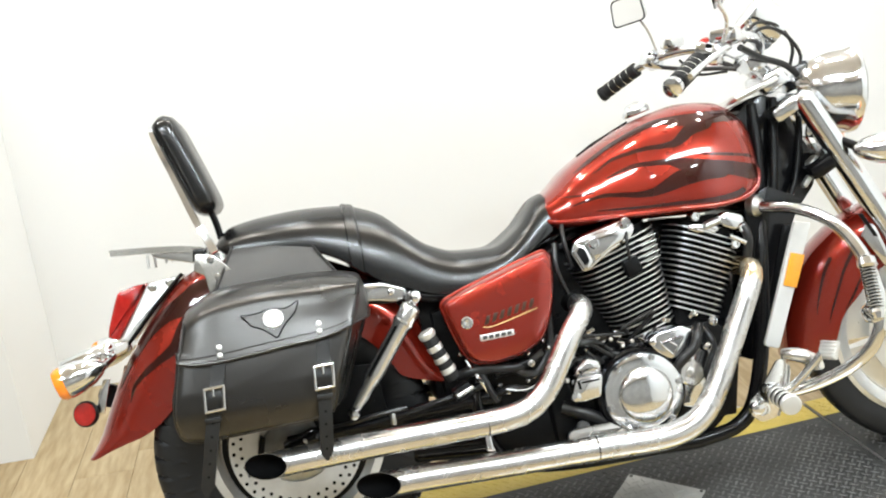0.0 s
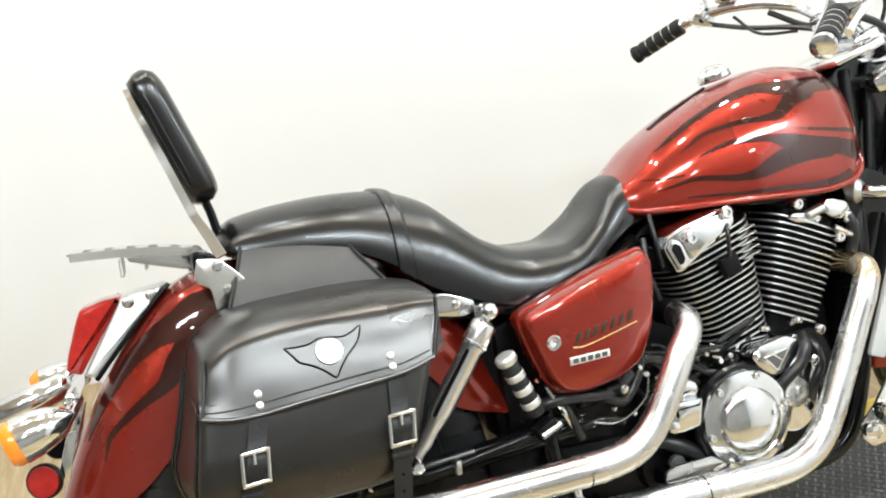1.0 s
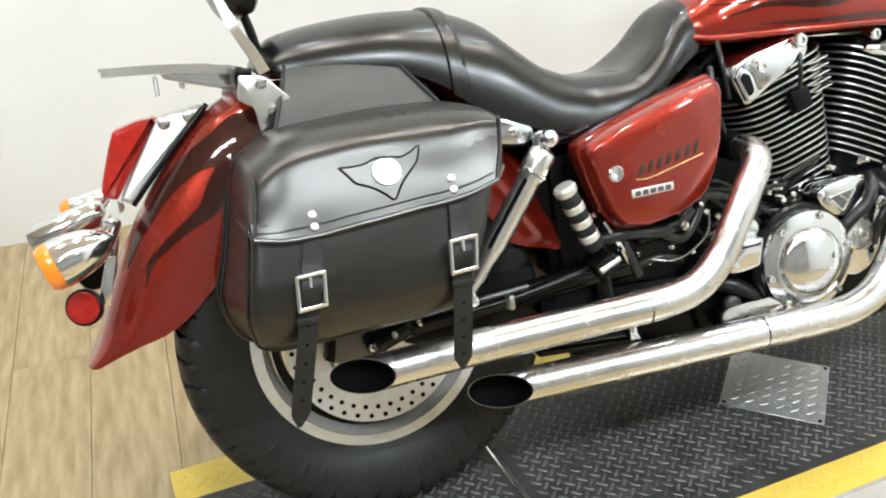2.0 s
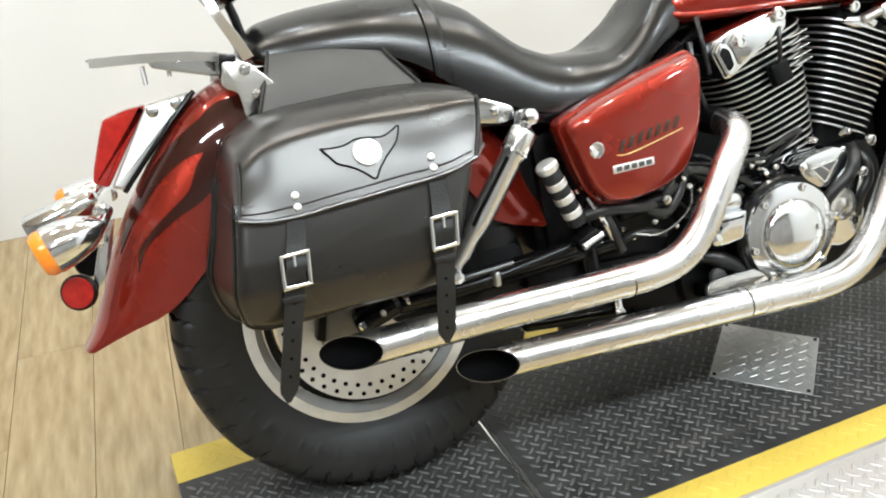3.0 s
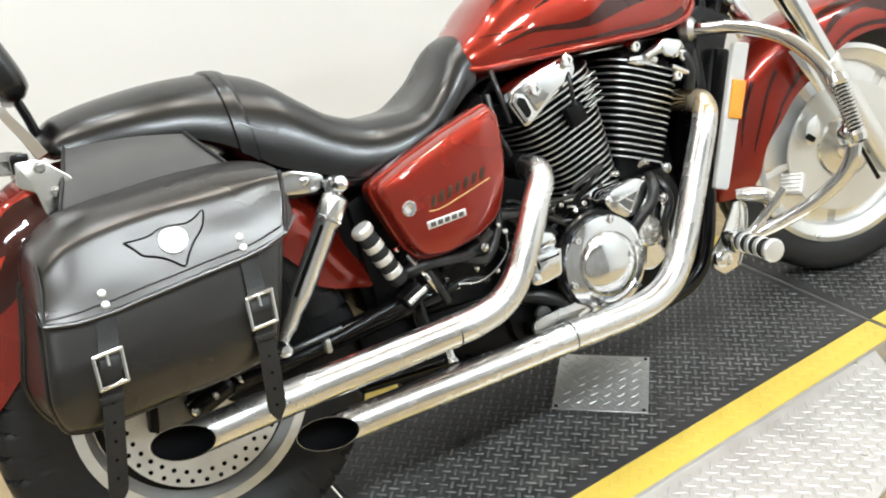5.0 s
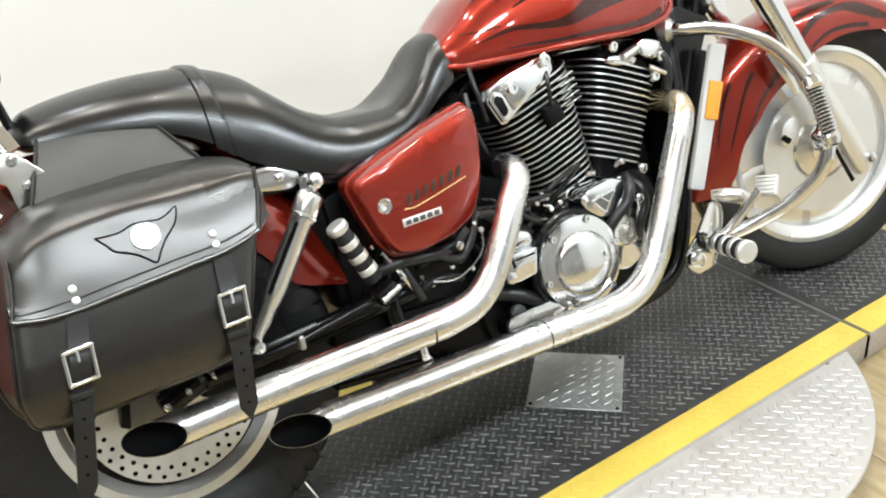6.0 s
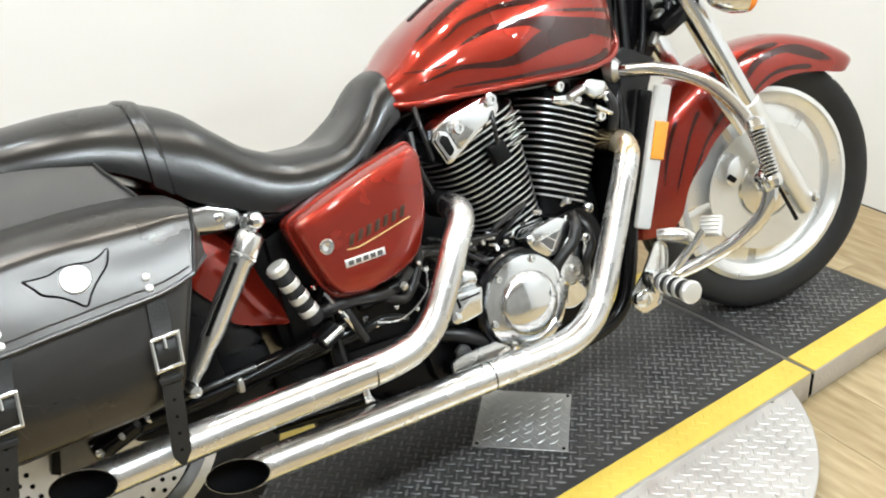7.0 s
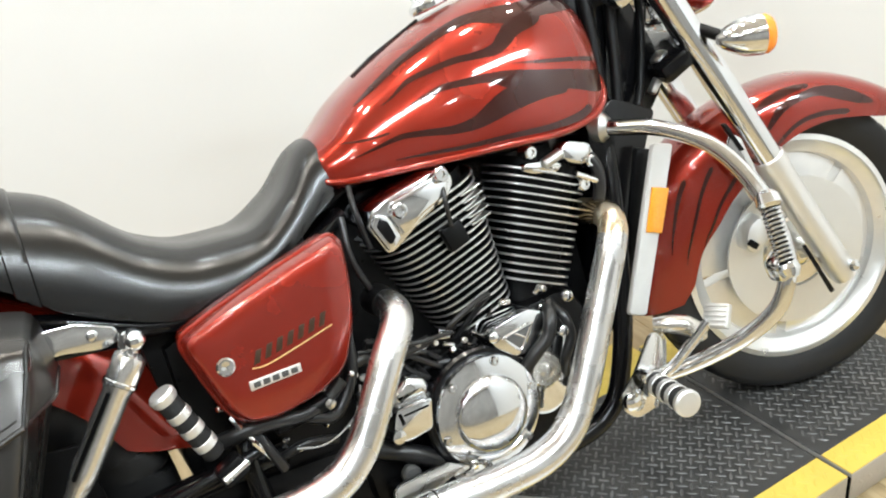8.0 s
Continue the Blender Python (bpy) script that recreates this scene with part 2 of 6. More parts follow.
def rounded(poly, r, n=5):
    out = []
    N = len(poly)
    for i in range(N):
        p, a, b = Vector(poly[i]), Vector(poly[i - 1]), Vector(poly[(i + 1) % N])
        da, db = (a - p), (b - p)
        k = min(r, da.length * 0.45, db.length * 0.45)
        s, e = p + da.normalized() * k, p + db.normalized() * k
        for j in range(n + 1):
            t = j / n
            q = (1 - t) ** 2 * s + 2 * t * (1 - t) * p + t * t * e
            out.append((q.x, q.y))
    return out


def turn(bm, m):
    bmesh.ops.transform(bm, matrix=m, verts=bm.verts)
    return bm


# ---- the setting ----
def wall_box(name, x0, x1, y0, y1, material, label, category="wall"):
    bm = block(((x0 + x1) / 2, (y0 + y1) / 2, (FLOOR_Z + CEIL_Z) / 2), (x1 - x0, y1 - y0, CEIL_Z - FLOOR_Z), bevel=0)
    ob = finish(name, bm, material, smooth=False)
    return tagged(ob, label, category, kind="structure")


X0, X1, Y0, Y1 = -3.4, 2.49, -4.2, 1.457
wall_box("wall_north", X0, X1 + 0.12, Y1, Y1 + 0.12, M_WALL, "plain bright white painted studio wall")
wall_box("wall_east", X1, X1 + 0.12, Y0, Y1 - 0.003, M_WALL, "plain bright white painted side wall")
wall_box("wall_return", X0, -0.889, 0.955, Y1 - 0.003, M_WALL, "white painted wall return that stands proud")
# south and west walls are unseen, added dim to give the chrome dark reflections
wall_box("wall_south", X0, X1 + 0.12, Y0 - 0.12, Y0, M_BACKWALL, "unseen wall behind the camera, toned dim for dark reflections")
wall_box("wall_west", X0 - 0.12, X0, Y0 - 0.12, Y1 + 0.12, M_BACKWALL, "unseen side wall, toned dim for dark reflections")
ceil = finish("ceiling", block(((X0 + X1) / 2, (Y0 + Y1) / 2, CEIL_Z + 0.05), (X1 - X0 + 0.3, Y1 - Y0 + 0.3, 0.1), bevel=0), M_CEIL, smooth=False)
tagged(ceil, "white painted ceiling over the stand", "ceiling", kind="structure")

floor = finish("floor", block(((X0 + X1) / 2, (Y0 + Y1) / 2, FLOOR_Z - 0.035), (X1 - X0, Y1 - Y0, 0.06), bevel=0), M_SUBFLOOR, smooth=False)
tagged(floor, "light oak vinyl plank floor", "floor", kind="structure")

# ---- the low stand: black tread deck in three sections on a round turntable ----
DECK_YAW = 5.0
DN2, DN1, DF1, DF2 = -0.387, -0.314, 0.113, 0.205
SEAM_R, SEAM_F, DECK_R, DECK_F = 0.205, 1.450, -0.380, 1.915
M_STAND = pose(0, 0, 0, 0, 0, DECK_YAW)


def lozenges(x0, x1, y0, y1, cell, length, width, height, z, inside=None, seed=1):
    """Raised tread bars in a diagonal basket weave, as points and faces."""
    rnd = random.Random(seed)
    V, Fc = [], []
    q = math.sqrt(0.5)
    n = int((x1 - x0 + y1 - y0) / cell) + 2
    for i in range(-n, n + 1):
        for j in range(-n, n + 1):
            cx, cy = (x0 + x1) / 2 + (i - j) * cell * q, (y0 + y1) / 2 + (i + j) * cell * q
            if not (x0 <= cx <= x1 and y0 <= cy <= y1) or (inside and not inside(cx, cy)):
                continue
            a = radians(45 if (i + j) % 2 else -45) + rnd.uniform(-0.03, 0.03)
            c, s = math.cos(a), math.sin(a)
            L, w, h = length / 2, width / 2, height * rnd.uniform(0.85, 1.1)
            b = len(V)
            for u, v, hh in ((-L, 0, 0), (-L * 0.45, -w, 0), (L * 0.45, -w, 0), (L, 0, 0), (L * 0.45, w, 0), (-L * 0.45, w, 0),
                             (-L * 0.6, 0, h), (-L * 0.4, -w * 0.5, h), (L * 0.4, -w * 0.5, h), (L * 0.6, 0, h), (L * 0.4, w * 0.5, h), (-L * 0.4, w * 0.5, h)):
                V.append((cx + c * u - s * v, cy + s * u + c * v, z + hh))
            for k in range(6):
                Fc.append((b + k, b + (k + 1) % 6, b + 6 + (k + 1) % 6, b + 6 + k))
            Fc.append(tuple(b + 6 + k for k in range(6)))
    return V, Fc


def pydata(name, V, Fc, material, parent, label="", kind=""):
    me = bpy.data.meshes.new(name)
    me.from_pydata(V, [], Fc)
    me.materials.append(material)
    ob = new(name, me)
    ob.parent = parent
    return tagged(ob, label, "", kind=kind)


stand = thing("display_stand", "low black tread-plate display stand with yellow edges", "stand", M_STAND)
G = 0.0055
for a, b in ((DECK_R, SEAM_R - G), (SEAM_R + G, SEAM_F - G), (SEAM_F + G, DECK_F)):
    far = 0.255 if a == SEAM_R + G else DF2
    deck = part("deck_section", block(((a + b) / 2, (DN2 + far) / 2, -0.036), (b - a, far - DN2, 0.072), bevel=0.003), [M_PLATE2], stand,
                "bare tread-plate side, black painted top")
    for y0, y1, nm, m_, lb in ((DN1, DF1, "black_top", M_DECK, "black painted tread plate"), (DN2 + 0.001, DN1, "edge_stripe", M_YELLOW, "worn yellow edge stripe"),
                               (DF1, far - 0.001, "edge_stripe", M_YELLOW, "worn yellow edge stripe")):
        top = part(nm, block(((a + b) / 2, (y0 + y1) / 2, 0.0015), (b - a - 0.002, y1 - y0 - 0.0004, 0.003), bevel=0.0008, segs=1), m_, deck, lb)
    V, Fc = lozenges(a + 0.018, b - 0.016, DN1 + 0.014, DF1 - 0.012, 0.0190, 0.0250, 0.0060, 0.0014, 0.003)
    pydata("tread_bar", V, Fc, M_TREAD, deck, "raised worn tread bars", "stuff")
    for y0, y1 in ((DN2 + 0.016, DN1 - 0.008), (DF1 + 0.012, far - 0.01)):
        V, Fc = lozenges(a + 0.018, b - 0.016, y0, y1, 0.0200, 0.0262, 0.0062, 0.0010, 0.003)
        pydata("tread_bar", V, Fc, M_YELLOW, deck, "painted raised tread bars", "stuff")
    # tread bars on the bare front side of the section
    V, Fc = lozenges(a + 0.016, b - 0.014, -0.058, -0.008, 0.0200, 0.0262, 0.0062, 0.0010, 0.0)
    pydata("side_tread_bar", [(x, DN2 - z, y) for x, y, z in V], [f[::-1] for f in Fc], M_PLATE2, deck, "raised tread bars on the side", "stuff")
# black strips fill the open seams in place of the shade inside them
for s in (SEAM_R, SEAM_F):
    lt = 0.002 if s == SEAM_R else 0.020
    part("seam_liner", block((s, (DN2 + DF2) / 2, -0.0565 + lt), (0.0112, DF2 - DN2 - 0.001, 0.037 + lt), bevel=0), M_GAP, stand, "black strip for the shaded gap between sections")
part("seam_edge", block((SEAM_R - G - 0.0005, (DN1 + DF1) / 2, 0.0022), (0.0042, DF1 - DN1 - 0.002, 0.0036), bevel=0.0006, segs=1), M_ALU, stand, "bare bright metal edge along the seam")
DISC_C, DISC_R = (0.880, -0.108), 0.5626
disc = thing("turntable", "round bare aluminium tread-plate turntable under the stand", "turntable", M_STAND)
part("disc_plate", lathe([(0.02, 0), (DISC_R - 0.002, 0), (DISC_R, 0.002), (DISC_R, 0.006), (DISC_R - 0.002, 0.008), (0.02, 0.008)], (*DISC_C, -0.016), (0, 0, 1), 96), M_PLATE2, disc)
V, Fc = lozenges(DISC_C[0] - DISC_R, DISC_C[0] + DISC_R, DISC_C[1] - DISC_R, DN2 - 0.02, 0.0200, 0.0262, 0.0062, 0.0010, -0.008,
                 lambda x, y: (x - DISC_C[0]) ** 2 + (y - DISC_C[1]) ** 2 < (DISC_R - 0.014) ** 2)
pydata("tread_bar", V, Fc, M_PLATE2, disc, "raised tread bars", "stuff")
part("pedestal", lathe([(0.40, 0), (0.42, 0.004), (0.42, 0.05), (0.40, 0.056)], (*DISC_C, FLOOR_Z + 0.002), (0, 0, 1), 64), M_BLACKM, disc, "dark base ring under the plate")
for k in range(9):
    a = radians(200 + 18 * k)
    part("screw", lathe([(0.001, 0.002), (0.005, 0.002), (0.006, 0)], (DISC_C[0] + 0.5 * math.cos(a), DISC_C[1] + 0.5 * math.sin(a), -0.0079), (0, 0, 1), 12), M_STEEL, disc)

# bare tread plate cover on the deck
pc = Vector((0.8286, -0.0163))
cover = thing("tread_plate_cover", "square bare aluminium tread-plate cover lying on the deck", "floor plate", pose(pc.x, pc.y, 0.0048, 0, 0, -40.98))
part("plate", block((0, 0, 0.0012), (0.2015, 0.204, 0.0024), bevel=0.0008, segs=1), M_PLATE, cover)
V, Fc = lozenges(-0.089, 0.089, -0.090, 0.090, 0.0205, 0.0268, 0.0062, 0.0012, 0.0024)
pydata("tread_bar", V, Fc, M_PLATE, cover, "raised tread bars", "stuff")
for sx in (-1, 1):
    for sy in (-1, 1):
        part("screw", lathe([(0.001, 0.0018), (0.0035, 0.0018), (0.0045, 0)], (sx * 0.092, sy * 0.093, 0.0024), (0, 0, 1), 10), M_BLACKM, cover)


# ---- the motorcycle (x ahead, y to its left, z up, before it leans on its stand) ----
LEAN = 16.99
M_BIKE = pose(0, 0, 0.0045, -LEAN, 0, 0)
bike = thing("motorcycle", "red cruiser motorcycle with dark flames and chrome, leaning on its stand", "motorcycle", M_BIKE)
AX_R, AX_F = Vector((0, 0, 0.322)), Vector((1.627, 0, 0.329))
RAKE, STEER = radians(25.2), radians(-14.5)
K_AXIS = Vector((-math.sin(RAKE), 0, math.cos(RAKE)))
ST = Matrix.Translation(AX_F) @ Matrix.Rotation(STEER, 4, K_AXIS) @ Matrix.Translation(-AX_F)
SB = Matrix.Translation((0.024, 0, 0.022)) @ Matrix.Translation(AX_F) @ Matrix.Rotation(radians(-7.0), 4, K_AXIS) @ Matrix.Translation(-AX_F)
STU = Matrix.Translation((0.016, 0, 0.004)) @ ST
FORK_AXIS = Vector((-0.518, 0, 1)).normalized()


def tyre(center, R, bead, hw, n_groove, m=None, deep=0.006, edge=0.64):
    """Section turned round the axle, with curved grooves cut into the tread."""
    h = R - bead
    sec = []
    for k in range(41):
        u = -1 + 2 * k / 40
        a = abs(u)
        if a > 0.62:
            t = (a - 0.62) / 0.38
            r, y = R - h * (0.30 + 0.70 * t), hw * (1.0 - 0.28 * t * t + 0.02 * math.sin(math.pi * t))
        else:
            t = a / 0.62
            r, y = R - h * 0.30 * t**2.6, hw * math.sin(t * math.pi / 2 * 0.98) ** 0.92
        sec.append((r, math.copysign(y, u), u))
    bm = bmesh.new()
    N = 480
    rings = []
    for i in range(N):
        th = 2 * math.pi * i / N
        ring = []
        for r, y, u in sec:
            a = abs(u)
            ph = (th / (2 * math.pi) * n_groove + 0.9 * a * a + (0.5 if u > 0 else 0)) % 1
            if 0.10 < a < edge and ph < 0.15:
                r -= deep
            if abs(a - 0.06) < 0.03:
                r -= 0.004
            ring.append((center.x + r * math.sin(th), center.y + y, center.z + r * math.cos(th)))
        rings.append(ring)
    rings.append(rings[0])
    vs = [[bm.verts.new(p) for p in ring] for ring in rings[:-1]]
    vs.append(vs[0])
    for a, b in zip(vs, vs[1:]):
        for k in range(len(sec) - 1):
            bm.faces.new((a[k], a[k + 1], b[k + 1], b[k]))
    return turn(bm, m) if m else bm


def ring_y(center, prof, seg=72, m=None, bm=None):
    """Closed section of (radius, y) turned round the y line through center."""
    bm2 = bmesh.new()
    vs = [[bm2.verts.new((center.x + r * math.sin(a), center.y + y, center.z + r * math.cos(a))) for r, y in prof] for a in (2 * math.pi * i / seg for i in range(seg))]
    n = len(prof)
    for i in range(seg):
        a, b = vs[i], vs[(i + 1) % seg]
        for k in range(n):
            bm2.faces.new((a[k], a[(k + 1) % n], b[(k + 1) % n], b[k]))
    if m:
        turn(bm2, m)
    return merge(bm, bm2)


# rear wheel
WX_R = Vector((-0.014, -0.016, 0.315))
wheel = part("rear_wheel", ring_y(WX_R, [(0.2045, -0.066), (0.185, -0.069), (0.183, -0.060), (0.173, -0.050), (0.169, -0.02), (0.169, 0.02), (0.173, 0.05), (0.185, 0.068), (0.2045, 0.066), (0.199, 0.058), (0.186, 0.03), (0.186, -0.03), (0.199, -0.058)]),
             M_RIM, bike, "grey cast wheel rim")
part("tyre", tyre(WX_R, 0.322, 0.2015, 0.090, 46, None, 0.010, 0.80), M_RUBBER, wheel, "black road tyre with curved grooves")
bm = ring_y(WX_R, [(0.169, -0.055), (0.157, -0.060), (0.153, -0.05), (0.169, -0.045)])
part("rim_inner_ring", bm, M_BLACKM, wheel, "dark inner ring")
bm = lathe([(0.03, -0.09), (0.045, -0.085), (0.05, -0.06), (0.05, 0.06), (0.045, 0.085), (0.03, 0.09)], WX_R, (0, 1, 0), 32)
part("hub", bm, M_CAST, wheel)
for k in range(5):
    a = radians(72 * k + 20)
    part("spoke", turn(block((0, 0, 0.112), (0.05, 0.035, 0.14), bevel=0.012), Matrix.Translation(WX_R) @ Matrix.Rotation(a, 4, "Y")), M_CAST, wheel)
YD = -0.108
rotor = part("brake_disc", ring_y(Vector((WX_R.x, 0, WX_R.z)), [(0.150, YD - 0.003), (0.150, YD + 0.003), (0.086, YD + 0.003), (0.086, YD - 0.003)]), M_RIM, wheel, "drilled steel brake disc")
bm = bmesh.new()
for k in range(36):
    for j, rr in enumerate((0.140, 0.124)):
        a = 2 * math.pi * (k + 0.5 * j) / 36
        lathe([(0.0042, 0), (0.0042, 0.0008), (0.0030, 0.0008), (0.0028, 0.0002), (0.0002, 0.0002)], Vector((WX_R.x + rr * math.sin(a), YD - 0.003, WX_R.z + rr * math.cos(a))), (0, -1, 0), 8, bm, caps=False)
part("drilled_hole", bm, M_DARK, rotor, "rows of drilled holes")
bm = lathe([(0.086, 0), (0.08, 0.006), (0.05, 0.012), (0.03, 0.02)], Vector((WX_R.x, YD + 0.003, WX_R.z)), (0, -1, 0), 32)
part("disc_carrier", bm, M_CAST, rotor)
bm = slab([(-0.100, 0.300), (-0.088, 0.345), (-0.050, 0.378), (0.020, 0.385), (0.040, 0.345), (-0.010, 0.300), (-0.062, 0.272)], -0.135, -0.112, 0.006, round_r=0.012)
caliper = part("brake_caliper", bm, M_GREYCAST, bike, "grey cast rear brake caliper")
part("caliper_body", lathe([(0.014, 0), (0.022, 0.004), (0.023, 0.02), (0.020, 0.026), (0.021, 0.075), (0.014, 0.084)], (-0.036, -0.148, 0.309), (0.93, -0.05, 0.36), 22), M_BLACK, caliper, "glossy black piston housing")
part("caliper_rib", slab([(-0.104, 0.300), (-0.090, 0.350), (-0.078, 0.346), (-0.090, 0.292)], -0.141, -0.110, 0.003), M_BLACKM, caliper)
for p, r in (((0.062, -0.150, 0.338), 0.011), ((-0.030, -0.172, 0.316), 0.007), ((0.008, -0.172, 0.330), 0.006)):
    part("caliper_bolt", lathe([(r, 0), (r, 0.006), (r * 0.6, 0.009), (0.0005, 0.009)], p, (0.1, -1, 0.3), 14), M_CHROME, caliper)
part("brake_hose", tube([(0.05, -0.150, 0.345), (0.10, -0.165, 0.350), (0.16, -0.185, 0.362), (0.24, -0.192, 0.370)], 0.0055, 8), M_CABLE, caliper)
part("rear_axle", rod((0, -0.16, 0.322), (0, 0.16, 0.322), 0.016), M_STEEL, bike)

# front wheel, turned with the bars
fw = part("front_wheel", ring_y(AX_F, [(0.2435, -0.044), (0.232, -0.047), (0.228, -0.040), (0.205, -0.030), (0.200, -0.012), (0.200, 0.012), (0.205, 0.03), (0.232, 0.046), (0.2435, 0.044), (0.235, 0.036), (0.225, 0.02), (0.225, -0.02), (0.235, -0.036)], m=ST),
          M_RIMF, bike, "polished cast front wheel rim")
part("tyre", tyre(AX_F, 0.318, 0.2405, 0.053, 40, ST, 0.003, 0.42), M_RUBBER, fw, "black front road tyre")
# wide cast spokes with narrow crescent windows between them
for k in range(5):
    a0 = radians(72 * k + 8)
    bm = bmesh.new()
    rings = []
    for j in range(13):
        t = j / 12
        ang = a0 + radians(65) * (t - 0.5)
        e = 1 - abs(2 * t - 1) ** 3 * 0.75
        rings.append([(AX_F.x + r * math.sin(ang), y, AX_F.z + r * math.cos(ang)) for r, y in ((0.05, -0.028), (0.12, -0.024), (0.185 * (0.86 + 0.14 * e) , -0.018), (0.205, -0.014), (0.205, 0.014), (0.185, 0.018), (0.12, 0.024), (0.05, 0.028))])
    skin(bm, rings, True, True)
    part("spoke", turn(bm, ST), M_RIMF, fw, "wide polished cast spoke")
bm = lathe([(0.012, -0.075), (0.03, -0.07), (0.045, -0.05), (0.06, -0.03), (0.06, 0.03), (0.045, 0.05), (0.03, 0.07), (0.012, 0.075)], AX_F, (0, 1, 0), 40)
part("hub", turn(bm, ST), M_ALU, fw)
rotor = part("brake_disc", turn(ring_y(AX_F, [(0.158, -0.058), (0.158, -0.053), (0.080, -0.053), (0.080, -0.058)]), ST), M_SATIN, fw, "plain steel front brake disc")
bm = lathe([(0.080, 0), (0.072, 0.008), (0.05, 0.010), (0.03, 0.016)], AX_F + Vector((0, -0.053, 0)), (0, -1, 0), 40)
part("disc_carrier", turn(bm, ST), M_ALU, rotor)


# fenders
def fender(center, stations, hw, m=None, thick=0.004, n=19, power=3.0):
    """U-shaped guard: stations of angle (deg, from ahead over the top to behind), outer and skirt-edge radius, half width."""
    A = [s[0] for s in stations]
    bm = bmesh.new()
    out, inn = [], []
    steps = 72
    for i in range(steps + 1):
        ang = A[0] + (A[-1] - A[0]) * i / steps
        ro, ri, w = (curve1(A, [s[k] for s in stations], ang) for k in (1, 2, 3))
        d = Vector((math.cos(radians(ang)), 0, math.sin(radians(ang))))
        row_o, row_i = [], []
        for j in range(n):
            u = -1 + 2 * j / (n - 1)
            a = u * math.pi / 2
            cy, cz = math.copysign(abs(math.sin(a)) ** (2 / power), a), abs(math.cos(a)) ** (2 / power)
            for row, o in ((row_o, 0.0), (row_i, thick)):
                r = ri + (ro - o - ri) * cz
                row.append(center + d * r + Vector((0, (w - o) * cy, 0)))
        out.append(row_o + row_i[::-1])
    skin(bm, out, True, True)
    return turn(bm, m) if m else bm


RF = [(13.3, 0.376, 0.344, 0.112), (16, 0.378, 0.318, 0.116), (20, 0.381, 0.287, 0.118), (26, 0.385, 0.265, 0.118), (34, 0.390, 0.266, 0.118), (60, 0.402, 0.270, 0.119), (90, 0.425, 0.270, 0.119), (117, 0.458, 0.270, 0.118), (131, 0.440, 0.272, 0.115), (146, 0.432, 0.277, 0.115), (160, 0.437, 0.302, 0.114),
      (168, 0.446, 0.339, 0.113), (172, 0.455, 0.392, 0.110), (176, 0.472, 0.452, 0.100)]
FF = [(42.5, 0.388, 0.374, 0.026), (44.5, 0.386, 0.350, 0.056), (48, 0.383, 0.326, 0.076), (60, 0.374, 0.298, 0.088), (78, 0.366, 0.272, 0.092), (101, 0.356, 0.238, 0.092), (121, 0.358, 0.216, 0.092), (145, 0.364, 0.216, 0.092), (165, 0.368, 0.236, 0.090),
      (180, 0.371, 0.250, 0.088), (188, 0.373, 0.280, 0.084)]
rear_fender = part("rear_fender", fender(AX_R, RF, 0.11), M_RED, bike, "candy red rear fender with dark flames")
front_fender = part("front_fender", fender(AX_F, FF, 0.09, ST), M_RED, bike, "deep candy red front fender with dark flames")


def fender_point(center, stations, ang, f, m=None, off=0.0006, power=3.0):
    """A point on the right flank: f runs from the skirt edge (0) to the crest (1)."""
    A = [s[0] for s in stations]
    ro, ri, w = (curve1(A, [s[k] for s in stations], ang) for k in (1, 2, 3))
    cz = min(max(f, 0.0), 1.0)
    a = math.acos(cz ** (power / 2))
    cy = math.sin(a) ** (2 / power)
    d = Vector((math.cos(radians(ang)), 0, math.sin(radians(ang))))
    p = center + d * (ri + (ro + off - ri) * cz) + Vector((0, -(w + off) * cy, 0))
    return m @ p if m else p


def ribbon(fn, line, widths, su=1.0, sv=1.0, n=8, k=6):
    """A tapered stroke on a surface fn(u, v), along a smooth line of (u, v), with half widths in metres; su, sv: metres in a unit of u and v."""
    P = smooth_path([(u * su, v * sv, 0) for u, v in line], n)
    bm = bmesh.new()
    vs = []
    for i, p in enumerate(P):
        t = i / (len(P) - 1)
        w = curve1(np.linspace(0, 1, len(widths)), widths, t)
        run = sum((P[q + 1] - P[q]).length for q in range(i))
        if run < widths[0]:
            w *= math.sqrt(max(0.002, 1 - (1 - run / widths[0]) ** 2))
        d = (P[min(i + 1, len(P) - 1)] - P[max(i - 1, 0)]).normalized()
        vs.append([bm.verts.new(fn((p.x - d.y * w * q) / su, (p.y + d.x * w * q) / sv)) for q in (-1 + 2 * j / k for j in range(k + 1))])
    for a, b in zip(vs, vs[1:]):
        for j in range(k):
            bm.faces.new((a[j], a[j + 1], b[j + 1], b[j]))
    return bm


for line, w in (([(107, 0.76), (111, 0.72), (116, 0.72), (121.5, 0.72), (128, 0.82), (135, 0.88), (141.5, 0.90), (148, 0.92), (155, 0.90)], [0.016, 0.019, 0.023, 0.022, 0.015, 0.0115, 0.0085, 0.006, 0.001]),
                ([(110, 0.60), (114, 0.58), (118, 0.56), (122.5, 0.52), (128, 0.50), (134.5, 0.48), (141, 0.56), (146.5, 0.64), (152.5, 0.70), (158, 0.64)], [0.020, 0.022, 0.023, 0.023, 0.021, 0.0135, 0.009, 0.007, 0.0045, 0.0007])):
    part("flame", ribbon(lambda u, v: fender_point(AX_R, RF, u, v), line, w, 0.0075, 0.17), M_FLAME, rear_fender, "dark painted flame lick")
